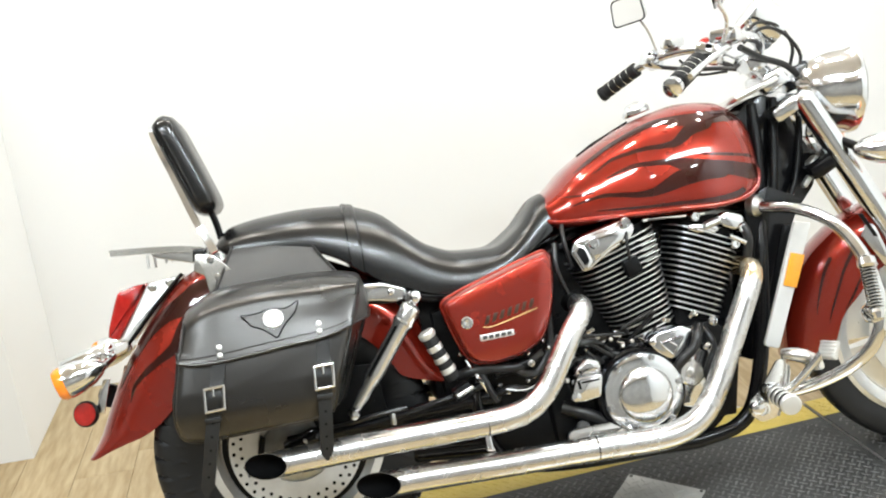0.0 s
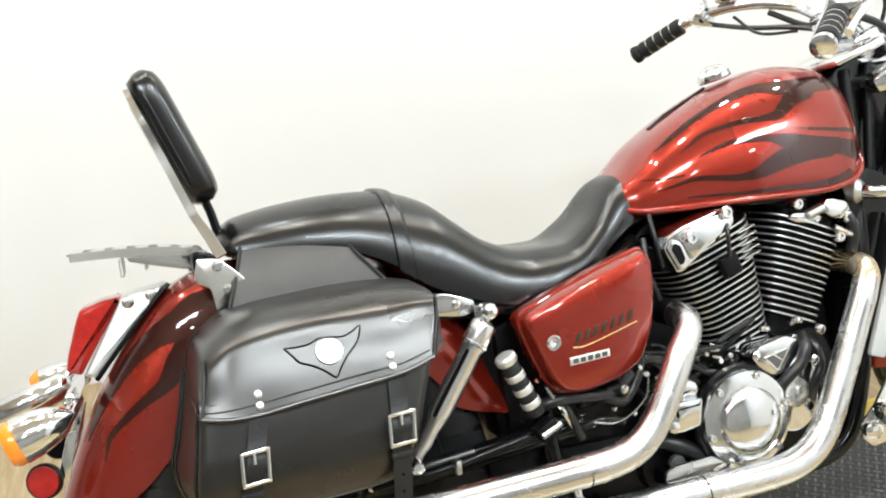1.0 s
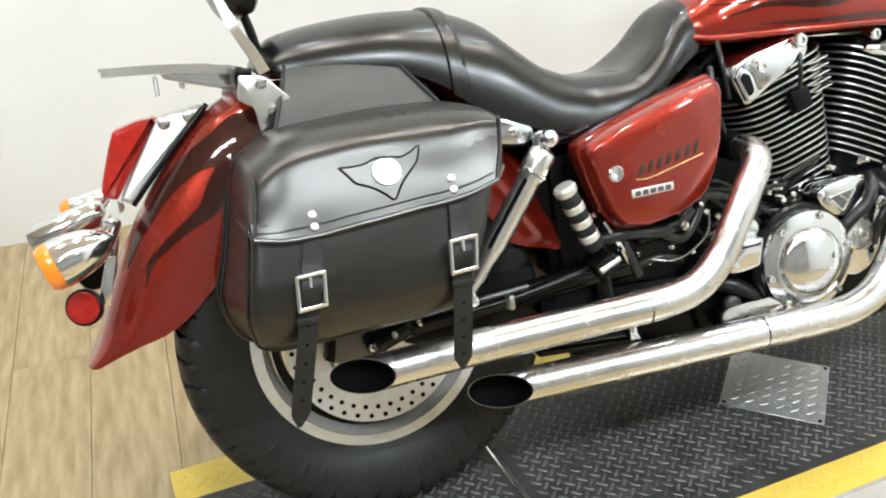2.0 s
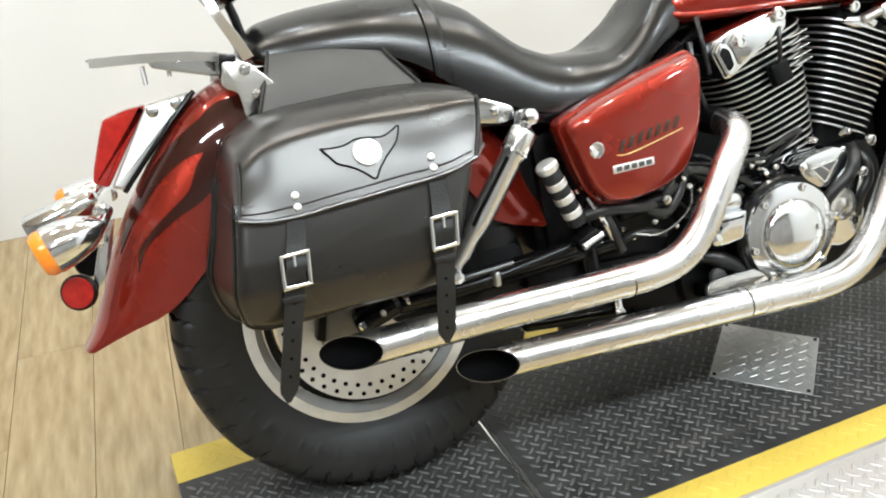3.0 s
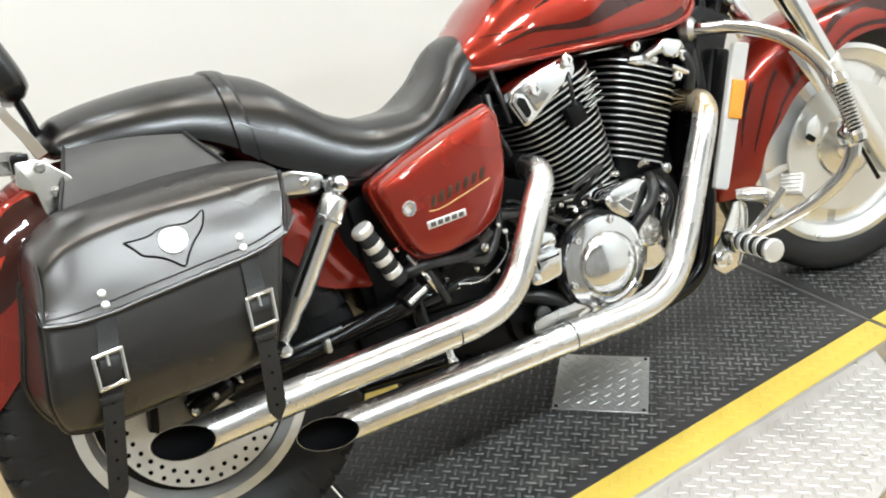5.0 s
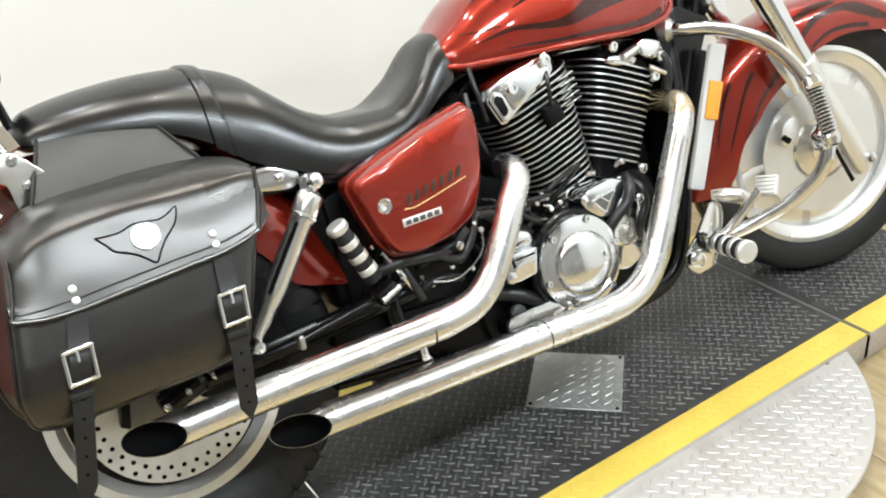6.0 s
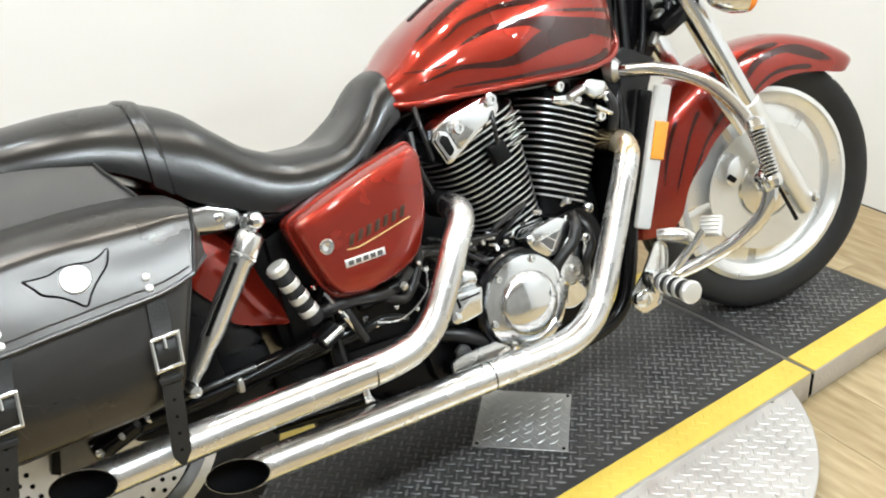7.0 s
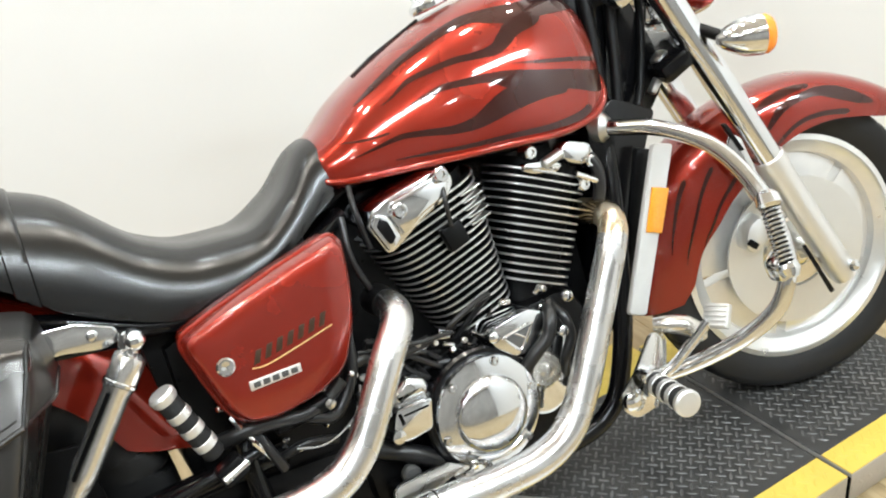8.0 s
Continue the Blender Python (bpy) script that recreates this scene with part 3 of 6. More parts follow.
for line, w in (([(57.6, 0.406), (64.4, 0.476), (73.1, 0.6), (79.7, 0.667), (86.6, 0.653), (94.1, 0.599), (100, 0.468), (104.1, 0.336)], [0.0068, 0.0189, 0.0201, 0.0134, 0.0106, 0.0106, 0.0079, 0.0013]),
                ([(66.2, 0.144), (78.8, 0.195), (88.3, 0.205), (97.5, 0.109), (101.9, 0.062)], [0.0108, 0.008, 0.0067, 0.0053, 0.0011]),
                ([(82.4, 0.813), (93, 0.816), (100.6, 0.774), (105.4, 0.716)], [0.0053, 0.0093, 0.0066, 0.0011]),
                ([(119.4, 0.241), (129.8, 0.169), (142, 0.124), (153.8, 0.064), (162, 0.02)], [0.0060, 0.0044, 0.0034, 0.0026, 0.0005]),
                ([(128.8, 0.563), (138.1, 0.474), (148.6, 0.373), (159.9, 0.269), (170.1, 0.21)], [0.0050, 0.0040, 0.0033, 0.0026, 0.0005]),
                ([(138.2, 0.746), (146.5, 0.683), (156, 0.585), (165.9, 0.485)], [0.0050, 0.0038, 0.0028, 0.0005])):
    part("flame", ribbon(lambda u, v: fender_point(AX_F, FF, u, v, ST), line, w, 0.006, 0.15), M_FLAME, front_fender, "dark painted flame lick")

# tank
TX = [0.622, 0.640, 0.668, 0.72, 0.815, 0.924, 1.03, 1.10, 1.145, 1.172, 1.185]
T_TOP = [0.775, 0.788, 0.808, 0.853, 0.908, 0.953, 0.974, 0.968, 0.945, 0.905, 0.860]
T_BOT = [0.735, 0.722, 0.716, 0.714, 0.711, 0.708, 0.704, 0.712, 0.732, 0.765, 0.800]
T_W = [0.060, 0.092, 0.110, 0.130, 0.150, 0.166, 0.172, 0.165, 0.145, 0.110, 0.060]
T_N = 2.7


def tank_at(x, s, off=0.0):
    """s from 0 at the right lower edge through 0.5 at the crest to 1 at the left."""
    zt, zb, w = (curve1(TX, q, x) for q in (T_TOP, T_BOT, T_W))
    a = math.pi * s
    y = -math.copysign(abs(math.cos(a)) ** (2 / T_N), math.cos(a)) * (w + off)
    z = zb + 0.012 + (zt + off - zb - 0.012) * abs(math.sin(a)) ** (2 / 2.6)
    return Vector((x, y, z))


def tank_side(x, z, off=0.0006):
    zt, zb = curve1(TX, T_TOP, x), curve1(TX, T_BOT, x) + 0.012
    q = min(max((z - zb) / (zt - zb), 0.0), 0.999)
    return tank_at(x, math.asin(q ** (2.6 / 2)) / math.pi, off)


bm = bmesh.new()
rings = []
for i in range(61):
    x = TX[0] + (TX[-1] - TX[0]) * (0.5 - 0.5 * math.cos(math.pi * i / 60))
    zb, w = curve1(TX, T_BOT, x), curve1(TX, T_W, x)
    ring = [tank_at(x, k / 40) for k in range(41)]
    ring += [Vector((x, w * 0.96, zb + 0.004)), Vector((x, w * 0.5, zb - 0.006)), Vector((x, 0, zb - 0.008)), Vector((x, -w * 0.5, zb - 0.006)), Vector((x, -w * 0.96, zb + 0.004))]
    rings.append(ring)
skin(bm, rings, True, True)
tank = part("fuel_tank", bm, M_RED, bike, "candy red teardrop tank with dark flames", 60)
lip = []
for i in range(41):
    x = TX[0] + 0.006 + (TX[-1] - TX[0] - 0.012) * (0.5 - 0.5 * math.cos(math.pi * i / 40))
    lip.append((x, -curve1(TX, T_W, x) - 0.002, curve1(TX, T_BOT, x) + 0.009))
part("tank_seam", tube(lip, 0.0058, 10, 2), M_RED, tank, "rolled lower seam of the tank")
part("tank_seam", tube([(x, -y, z) for x, y, z in lip], 0.0058, 10, 2), M_RED, tank, "rolled lower seam of the tank")
for line, w in (([(1.165, 0.905), (1.148, 0.918), (1.075, 0.923), (1.016, 0.921), (0.976, 0.925), (0.94, 0.928), (0.898, 0.919), (0.853, 0.903), (0.808, 0.884), (0.76, 0.858), (0.72, 0.835)], [0.010, 0.0130, 0.0165, 0.0175, 0.0140, 0.0085, 0.0066, 0.0056, 0.0046, 0.0037, 0.0009]),
                ([(1.06, 0.912), (1.04, 0.905), (1.002, 0.898), (0.979, 0.883), (0.958, 0.871), (0.925, 0.868), (0.887, 0.868), (0.847, 0.862), (0.806, 0.853), (0.771, 0.833), (0.754, 0.826)], [0.007, 0.0115, 0.0140, 0.0130, 0.0100, 0.0065, 0.0055, 0.0046, 0.0037, 0.0018, 0.0005]),
                ([(1.155, 0.816), (1.085, 0.827), (1.029, 0.835), (0.977, 0.843)], [0.004, 0.0038, 0.0028, 0.0006]),
                ([(1.165, 0.783), (1.133, 0.781), (1.074, 0.796), (1.018, 0.804), (0.968, 0.818), (0.93, 0.829), (0.891, 0.831), (0.853, 0.831), (0.816, 0.822), (0.784, 0.811)], [0.018, 0.0200, 0.0175, 0.020, 0.0165, 0.0080, 0.0064, 0.0055, 0.0036, 0.0009]),
                ([(1.072, 0.789), (1.014, 0.793), (0.958, 0.787), (0.923, 0.776), (0.89, 0.765), (0.851, 0.763), (0.804, 0.769), (0.767, 0.772), (0.728, 0.765), (0.691, 0.757)], [0.0154, 0.0189, 0.0205, 0.0167, 0.0111, 0.0073, 0.0055, 0.0045, 0.0027, 0.0005]),
                ([(1.11, 0.742), (1.079, 0.731), (1.018, 0.727), (0.942, 0.73), (0.862, 0.732), (0.804, 0.736), (0.749, 0.739)], [0.0078, 0.0077, 0.0057, 0.0047, 0.0037, 0.0027, 0.0005]),
                ([(0.752, 0.782), (0.715, 0.78), (0.674, 0.783)], [0.0018, 0.0018, 0.0005])):
    part("flame", ribbon(tank_side, line, [q * 0.94 for q in w]), M_FLAME, tank, "dark painted flame lick")
cap = part("fuel_cap", lathe([(0.034, 0), (0.036, 0.004), (0.034, 0.014), (0.026, 0.02), (0.024, 0.026), (0.012, 0.031), (0.001, 0.032)], (0.93, 0, 0.962), (-0.25, 0, 1), 28), M_CHROME, tank, "chrome filler cap")
bm = slab([(0.76, 0.870), (0.80, 0.892), (0.90, 0.940), (0.90, 0.950), (0.80, 0.9055), (0.76, 0.882)], -0.006, 0.006, 0.001)
part("tank_trim", bm, M_BLACKM, tank, "thin dark trim strip")

# seat
SX = [-0.128, -0.118, -0.09, 0.0, 0.075, 0.168, 0.216, 0.256, 0.298, 0.352, 0.42, 0.50, 0.57, 0.628, 0.648]
S_TOP = [0.7921, 0.8082, 0.8255, 0.8392, 0.843, 0.8384, 0.8245, 0.8058, 0.7694, 0.7253, 0.7003, 0.6960, 0.7330, 0.7930, 0.8010]
S_BX = [-0.128, -0.1, -0.01, 0.09, 0.14, 0.18, 0.214, 0.281, 0.361, 0.424, 0.492, 0.561, 0.608, 0.655]
S_BOT = [0.780, 0.762, 0.757, 0.742, 0.720, 0.692, 0.663, 0.630, 0.604, 0.600, 0.622, 0.654, 0.684, 0.712]
S_WX = [-0.128, -0.10, 0.0, 0.12, 0.25, 0.36, 0.45, 0.53, 0.60, 0.655]
S_W = [0.080, 0.108, 0.130, 0.147, 0.162, 0.165, 0.158, 0.140, 0.115, 0.100]


def seat_ring(x, grow=0.0, n=56):
    zt, zb, w = curve1(SX, S_TOP, x) + grow, curve1(S_BX, S_BOT, x) - grow, curve1(S_WX, S_W, x) + grow
    # flat, slightly dished top with a firm shoulder, firmest at the rider's place
    p = curve1([-0.13, 0.0, 0.20, 0.34, 0.56, 0.65], [2.15, 2.3, 2.4, 3.0, 3.0, 2.7], x)
    dish = curve1([-0.13, 0.20, 0.38, 0.55, 0.65], [0.0, 0.0, 0.007, 0.007, 0.0], x)
    ring = []
    for k in range(n + 1):
        a = math.pi * k / n
        c = abs(math.cos(a)) ** (2 / p)
        y = -math.copysign(c, math.cos(a)) * w * (0.985 + 0.015 * math.sin(a))
        ring.append(Vector((x, y, zb + (zt - zb) * abs(math.sin(a)) ** (2 / 2.15) - dish * max(0.0, 1 - (c / 0.62) ** 2))))
    ring += [Vector((x, w * 0.8, zb - 0.004)), Vector((x, 0, zb - 0.006)), Vector((x, -w * 0.8, zb - 0.004))]
    return ring


bm = bmesh.new()
skin(bm, [seat_ring(-0.128 + 0.776 * (0.5 - 0.5 * math.cos(math.pi * i / 70))) for i in range(71)], True, True)
seat = part("seat", bm, M_SEAT, bike, "stepped black vinyl double seat", 70)
bm = bmesh.new()
skin(bm, [seat_ring(x, g) for x, g in ((0.164, 0.001), (0.166, 0.0045), (0.174, 0.005), (0.178, 0.0035), (0.182, 0.005), (0.192, 0.0045), (0.194, 0.001))], True, True)
part("seat_strap", bm, M_SEAT, seat, "stitched black strap across the seat", 50)

# frame
def sym(pts):
    return [(x, -y, z) for x, y, z in pts]


for pts, r, lb in (([(1.20, 0, 0.93), (1.0, 0, 0.80), (0.70, 0, 0.70), (0.56, 0, 0.64)], 0.025, "black backbone tube"),):
    part("frame_tube", tube(pts, r), M_BLACK, bike, lb)
for pts, r in (([(1.20, -0.04, 0.84), (1.165, -0.10, 0.66), (1.12, -0.135, 0.42), (1.075, -0.14, 0.25), (1.02, -0.14, 0.185), (0.92, -0.14, 0.165)], 0.018),
               ([(0.92, -0.14, 0.165), (0.60, -0.14, 0.17), (0.46, -0.14, 0.20), (0.41, -0.14, 0.28), (0.40, -0.13, 0.42)], 0.018),
               ([(0.66, -0.06, 0.67), (0.50, -0.13, 0.60), (0.34, -0.14, 0.60), (0.22, -0.13, 0.64), (0.12, -0.10, 0.66)], 0.015),
               ([(0.40, -0.13, 0.42), (0.46, -0.135, 0.52), (0.55, -0.12, 0.615)], 0.015)):
    part("frame_tube", tube(pts, r), M_BLACK, bike)
    part("frame_tube", tube(sym(pts), r), M_BLACK, bike)
bm = slab([(1.13, 0.68), (1.150, 0.86), (1.175, 0.945), (1.240, 0.972), (1.290, 0.940), (1.345, 0.815), (1.350, 0.730), (1.28, 0.655), (1.20, 0.64)], -0.055, 0.055, 0.006, round_r=0.02)
part("neck_cover", bm, M_BLACK, bike, "black steering neck cover")
for pts, r in (([(1.262, -0.060, 0.955), (1.245, -0.070, 0.86), (1.222, -0.084, 0.74), (1.190, -0.096, 0.60), (1.150, -0.105, 0.45)], 0.011),
               ([(1.330, -0.050, 0.900), (1.318, -0.058, 0.84), (1.290, -0.066, 0.75), (1.262, -0.075, 0.70)], 0.008),
               ([(1.205, -0.055, 0.945), (1.200, -0.070, 0.85), (1.185, -0.084, 0.74), (1.165, -0.095, 0.64)], 0.013)):
    part("wiring_loom", tube(pts, r, 12), M_BLACKM, bike, "black loom by the steering neck")
part("radiator_shroud", slab([(1.120, 0.700), (1.185, 0.742), (1.275, 0.700), (1.240, 0.640), (1.130, 0.350), (1.085, 0.325), (1.110, 0.45), (1.125, 0.58)], -0.118, 0.118, 0.006, round_r=0.012), M_BLACK, bike, "black frame and radiator shroud ahead of the engine")
part("battery_box", slab([(0.34, 0.30), (0.33, 0.56), (0.58, 0.66), (0.60, 0.34), (0.52, 0.25)], -0.115, 0.115, 0.012), M_BLACKM, bike, "black battery box behind the side cover")
part("engine_backing", slab([(0.56, 0.20), (0.58, 0.60), (0.70, 0.70), (1.08, 0.69), (1.10, 0.40), (1.06, 0.19)], -0.06, 0.06, 0.01), M_BLACKM, bike, "dark centre of the engine")

# radiator and its chrome side strip
bm = block((1.185, 0, 0.50), (0.035, 0.25, 0.29), (0, 18, 0), 0.006)
radiator = part("radiator", bm, M_BLACKM, bike, "black radiator")
# polished strip: the wall it mirrors is painted as a white base colour
bm = slab([(1.2165, 0.650), (1.258, 0.639), (1.136, 0.354), (1.100, 0.367)], -0.172, -0.158, 0.004, round_r=0.008)
strip = part("radiator_cover", bm, M_WHITE, radiator, "polished radiator side cover, its white reflection painted on")
bm = slab([(1.193, 0.577), (1.228, 0.566), (1.196, 0.491), (1.164, 0.502)], -0.178, -0.172, 0.003)
part("side_reflector", bm, M_AMBER2, bike, "amber side reflector")

# engine
bm = slab([(0.58, 0.20), (0.57, 0.32), (0.62, 0.375), (0.74, 0.415), (0.84, 0.435), (1.00, 0.45), (1.04, 0.40), (1.03, 0.24), (0.96, 0.175), (0.66, 0.165)], -0.145, 0.145, 0.02, round_r=0.03)
engine = part("crankcase", bm, M_BLACKM, bike, "satin black V-twin crankcase")


def fin_plate(c, f, a, hf, hy, th=0.0042):
    """A rounded cooling fin, with polished rim and black faces."""
    bm = bmesh.new()
    c, f, a = Vector(c), Vector(f), Vector(a)
    y = Vector((0, 1, 0))
    loops = []
    for s, g in ((-0.5, 0.985), (-0.32, 1.0), (0.32, 1.0), (0.5, 0.985)):
        ring = []
        for k in range(40):
            t = 2 * math.pi * k / 40
            u, v = (math.copysign(abs(w_) ** 0.5, w_) for w_ in (math.cos(t), math.sin(t)))
            ring.append(c + a * (s * th) + f * (hf * u * g) + y * (hy * v * g))
        loops.append([bm.verts.new(p) for p in ring])
    for A, B in zip(loops, loops[1:]):
        for k in range(40):
            fc = bm.faces.new((A[k], A[(k + 1) % 40], B[(k + 1) % 40], B[k]))
            fc.material_index = 1
    bm.faces.new(loops[0])
    bm.faces.new(loops[-1])
    return bm


def cylinder(name, base, a, f, length, hf, hy, n, label):
    base, a, f = Vector(base), Vector(a).normalized(), Vector(f).normalized()
    bm = bmesh.new()
    rings = []
    for s in (-0.04, length + 0.02):
        t = s / length
        w = hf[0] + (hf[1] - hf[0]) * t - 0.016
        h = hy[0] + (hy[1] - hy[0]) * t - 0.018
        rings.append([base + a * s + f * (w * math.copysign(abs(math.cos(q)) ** 0.5, math.cos(q))) + Vector((0, h * math.copysign(abs(math.sin(q)) ** 0.5, math.sin(q)), 0)) for q in (2 * math.pi * k / 36 for k in range(36))])
    skin(bm, rings)
    cyl = part(name, bm, M_BLACKM, bike, label)
    for k in range(n):
        t = k / (n - 1)
        part("cooling_fin", fin_plate(base + a * (length * t), f, a, hf[0] + (hf[1] - hf[0]) * t, hy[0] + (hy[1] - hy[0]) * t), [M_BLACKM, M_FINRIM], cyl, "black fin with polished rim")
    return cyl


RA, RFd = Vector((-0.30, 0, 0.954)), Vector((0.954, 0, 0.30))
FA, FFd = Vector((0.30, 0, 0.954)), Vector((0.921, 0, -0.39))
cyl_r = cylinder("rear_cylinder", (0.852, 0, 0.445), RA, RFd, 0.222, (0.073, 0.116), (0.128, 0.154), 18, "finned black rear cylinder with polished fin rims")
cyl_f = cylinder("front_cylinder", (0.962, 0, 0.468), FA, FFd, 0.188, (0.073, 0.094), (0.142, 0.154), 15, "finned black front cylinder with polished fin rims")

# rear head: chrome cover with two bolts, plug cap, upper fins
cov = part("rocker_cover", slab([(0.664, 0.654), (0.676, 0.676), (0.704, 0.689), (0.795, 0.711), (0.820, 0.700), (0.822, 0.684), (0.808, 0.664), (0.757, 0.642), (0.700, 0.606), (0.686, 0.606)], -0.172, -0.02, 0.004, round_r=0.006), M_CHROME, cyl_r, "chrome rear rocker cover")
part("cover_face", slab([(0.708, 0.684), (0.793, 0.704), (0.812, 0.694), (0.802, 0.670), (0.755, 0.650), (0.716, 0.626), (0.700, 0.664)], -0.181, -0.170, 0.004, round_r=0.006), M_CHROME, cov)
part("cover_box", slab([(0.667, 0.654), (0.678, 0.672), (0.699, 0.664), (0.712, 0.626), (0.699, 0.611), (0.687, 0.611)], -0.180, -0.168, 0.0035, round_r=0.004), M_CHROME, cov)
part("cover_recess", slab([(0.675, 0.652), (0.682, 0.663), (0.695, 0.657), (0.703, 0.630), (0.697, 0.622), (0.690, 0.621)], -0.1806, -0.17, 0.0005, round_r=0.003), M_BLACKM, cov, "dark recess in the cover")
for bx, bz in ((0.716, 0.668), (0.797, 0.704)):
    part("cover_bolt", lathe([(0.0125, 0), (0.0125, 0.006), (0.010, 0.009), (0.006, 0.009), (0.0055, 0.005), (0.001, 0.005)], (bx, -0.182, bz), (0, -1, 0), 20), M_CHROME, cyl_r)
part("plug_cap", block((0.808, -0.160, 0.600), (0.040, 0.022, 0.044), (0, -18, 0), 0.006), M_BLACKM, cyl_r, "black spark plug cap")
part("plug_lead", tube([(0.800, -0.175, 0.62), (0.795, -0.185, 0.655), (0.803, -0.17, 0.69), (0.83, -0.12, 0.70)], 0.0042, 8), M_CABLE, cyl_r)
for k in range(5):
    c = Vector((0.865, -0.122, 0.611)) + RA * (0.0135 * k) + Vector((0.002 * k, 0, 0))
    part("head_fin", block(c, (0.040, 0.07, 0.0030), (0, -17.5, 0), 0.0012), M_CAST, cyl_r)
# front head
part("rocker_cover", slab([(0.958, 0.667), (0.967, 0.677), (1.015, 0.672), (1.040, 0.658), (1.025, 0.646), (0.975, 0.656)], -0.152, -0.02, 0.005, round_r=0.008), M_CHROME, cyl_f, "chrome front rocker cover")
for bx, bz in [(0.977, 0.694), (1.091, 0.651), (1.067, 0.615)]:
    part("cover_bolt", lathe([(0.0115, -0.02), (0.0115, 0.006), (0.009, 0.009), (0.006, 0.009), (0.0055, 0.005), (0.001, 0.005)], (bx, -0.155, bz), (0, -1, 0), 20), M_CHROME, cyl_f)
fitting = part("coolant_fitting", slab([(1.030, 0.684), (1.054, 0.696), (1.096, 0.682), (1.101, 0.655), (1.073, 0.647), (1.042, 0.660)], -0.160, -0.125, 0.007, round_r=0.010), M_CHROME, cyl_f, "chrome coolant fitting")
part("fitting_neck", rod((1.000, -0.150, 0.666), (1.042, -0.150, 0.678), 0.010), M_CAST, fitting)
part("fitting_clamp", rod((1.053, -0.162, 0.637), (1.093, -0.162, 0.615), 0.006), M_CHROME, fitting)
part("coolant_hose", tube([(1.06, -0.12, 0.66), (1.09, -0.15, 0.66), (1.10, -0.16, 0.62), (1.09, -0.15, 0.56)], 0.011, 12), M_CABLE, cyl_f)

# clutch cover: stepped chrome disc with a domed centre and rim bolts
CC = Vector((0.782, -0.145, 0.310))
part("cover_spacer", lathe([(0.106, 0), (0.106, 0.037), (0.102, 0.042)], CC, (0, -1, 0), 56), M_BLACK, engine, "black rim behind the clutch cover")
clutch = part("clutch_cover", lathe([(0.0953, 0.034), (0.0953, 0.050), (0.0925, 0.056), (0.0795, 0.060), (0.0648, 0.061), (0.0640, 0.066), (0.0618, 0.0705), (0.0570, 0.0735), (0.0450, 0.0775), (0.0278, 0.0810), (0.0130, 0.0828), (0.0005, 0.0833)], CC, (0, -1, 0), 64), M_CHROME, engine, "round stepped chrome clutch cover")
part("raised_arc", tube([CC + Vector((0.0725 * math.cos(a), -0.0615, 0.0725 * math.sin(a))) for a in (radians(222 + 96 * k / 16) for k in range(17))], 0.0034, 6, 2), M_CHROME, clutch)
for k in range(6):
    a = radians(60 * k + 12)
    part("cover_bolt", lathe([(0.0075, 0), (0.0075, 0.005), (0.006, 0.007), (0.0035, 0.007), (0.003, 0.004), (0.0005, 0.004)], CC + Vector((0.0855 * math.cos(a), -0.058, 0.0855 * math.sin(a))), (0, -1, 0), 16), M_CHROME, engine)
part("cover_apron", slab([(0.705, 0.238), (0.735, 0.246), (0.800, 0.250), (0.862, 0.274), (0.842, 0.236), (0.760, 0.214), (0.690, 0.210), (0.662, 0.214)], -0.200, -0.15, 0.005, round_r=0.008), M_ALU, engine, "bright apron below the clutch cover")
part("cover_bolt", lathe([(0.008, 0), (0.008, 0.005), (0.004, 0.007), (0.0005, 0.004)], (0.733, -0.200, 0.238), (0, -1, 0), 16), M_CHROME, engine)
# neighbouring chrome covers
tri = part("gear_cover", slab([(0.812, 0.424), (0.832, 0.440), (0.895, 0.450), (0.925, 0.436), (0.920, 0.410), (0.880, 0.376), (0.855, 0.378), (0.826, 0.400)], -0.190, -0.10, 0.005, round_r=0.010), M_CHROME, engine, "three-cornered chrome gear cover")
web = [(0.838, 0.4165), (0.897, 0.4270), (0.866, 0.386)]
part("cover_recess", slab(web, -0.1912, -0.18, 0.0004, round_r=0.006), M_GREYCAST, tri, "dark three-cornered recess")
part("recess_rim", tube([(x, -0.192, z) for x, z in rounded(web, 0.007, 4) + rounded(web, 0.007, 4)[:1]], 0.0026, 8, 1, smooth=False), M_CHROME, tri)
part("recess_web", rod((0.858, -0.190, 0.421), (0.880, -0.190, 0.404), 0.0028), M_CHROME, tri)
part("gear_cover", slab([(0.880, 0.395), (0.930, 0.402), (0.966, 0.385), (0.966, 0.300), (0.940, 0.262), (0.905, 0.250), (0.872, 0.262), (0.876, 0.33)], -0.176, -0.10, 0.010, round_r=0.014), M_CHROME, engine, "lower chrome gear cover")
part("breather_hose", tube([(0.938, -0.180, 0.440), (0.926, -0.200, 0.424), (0.912, -0.203, 0.396), (0.886, -0.198, 0.374), (0.868, -0.190, 0.352), (0.866, -0.182, 0.330)], 0.0115, 14), M_CABLE, engine, "black breather hose")
part("breather_hose", tube([(0.950, -0.160, 0.440), (0.962, -0.185, 0.412), (0.964, -0.190, 0.378), (0.948, -0.186, 0.345), (0.950, -0.17, 0.31)], 0.009, 12), M_CABLE, engine, "black breather hose")
part("round_boss", lathe([(0.031, 0), (0.031, 0.010), (0.027, 0.014), (0.019, 0.014), (0.018, 0.011), (0.013, 0.011), (0.012, 0.016), (0.006, 0.018), (0.0005, 0.018)], (0.905, -0.178, 0.337), (0, -1, 0), 32), M_ALU, engine, "round aluminium boss with a bolt")
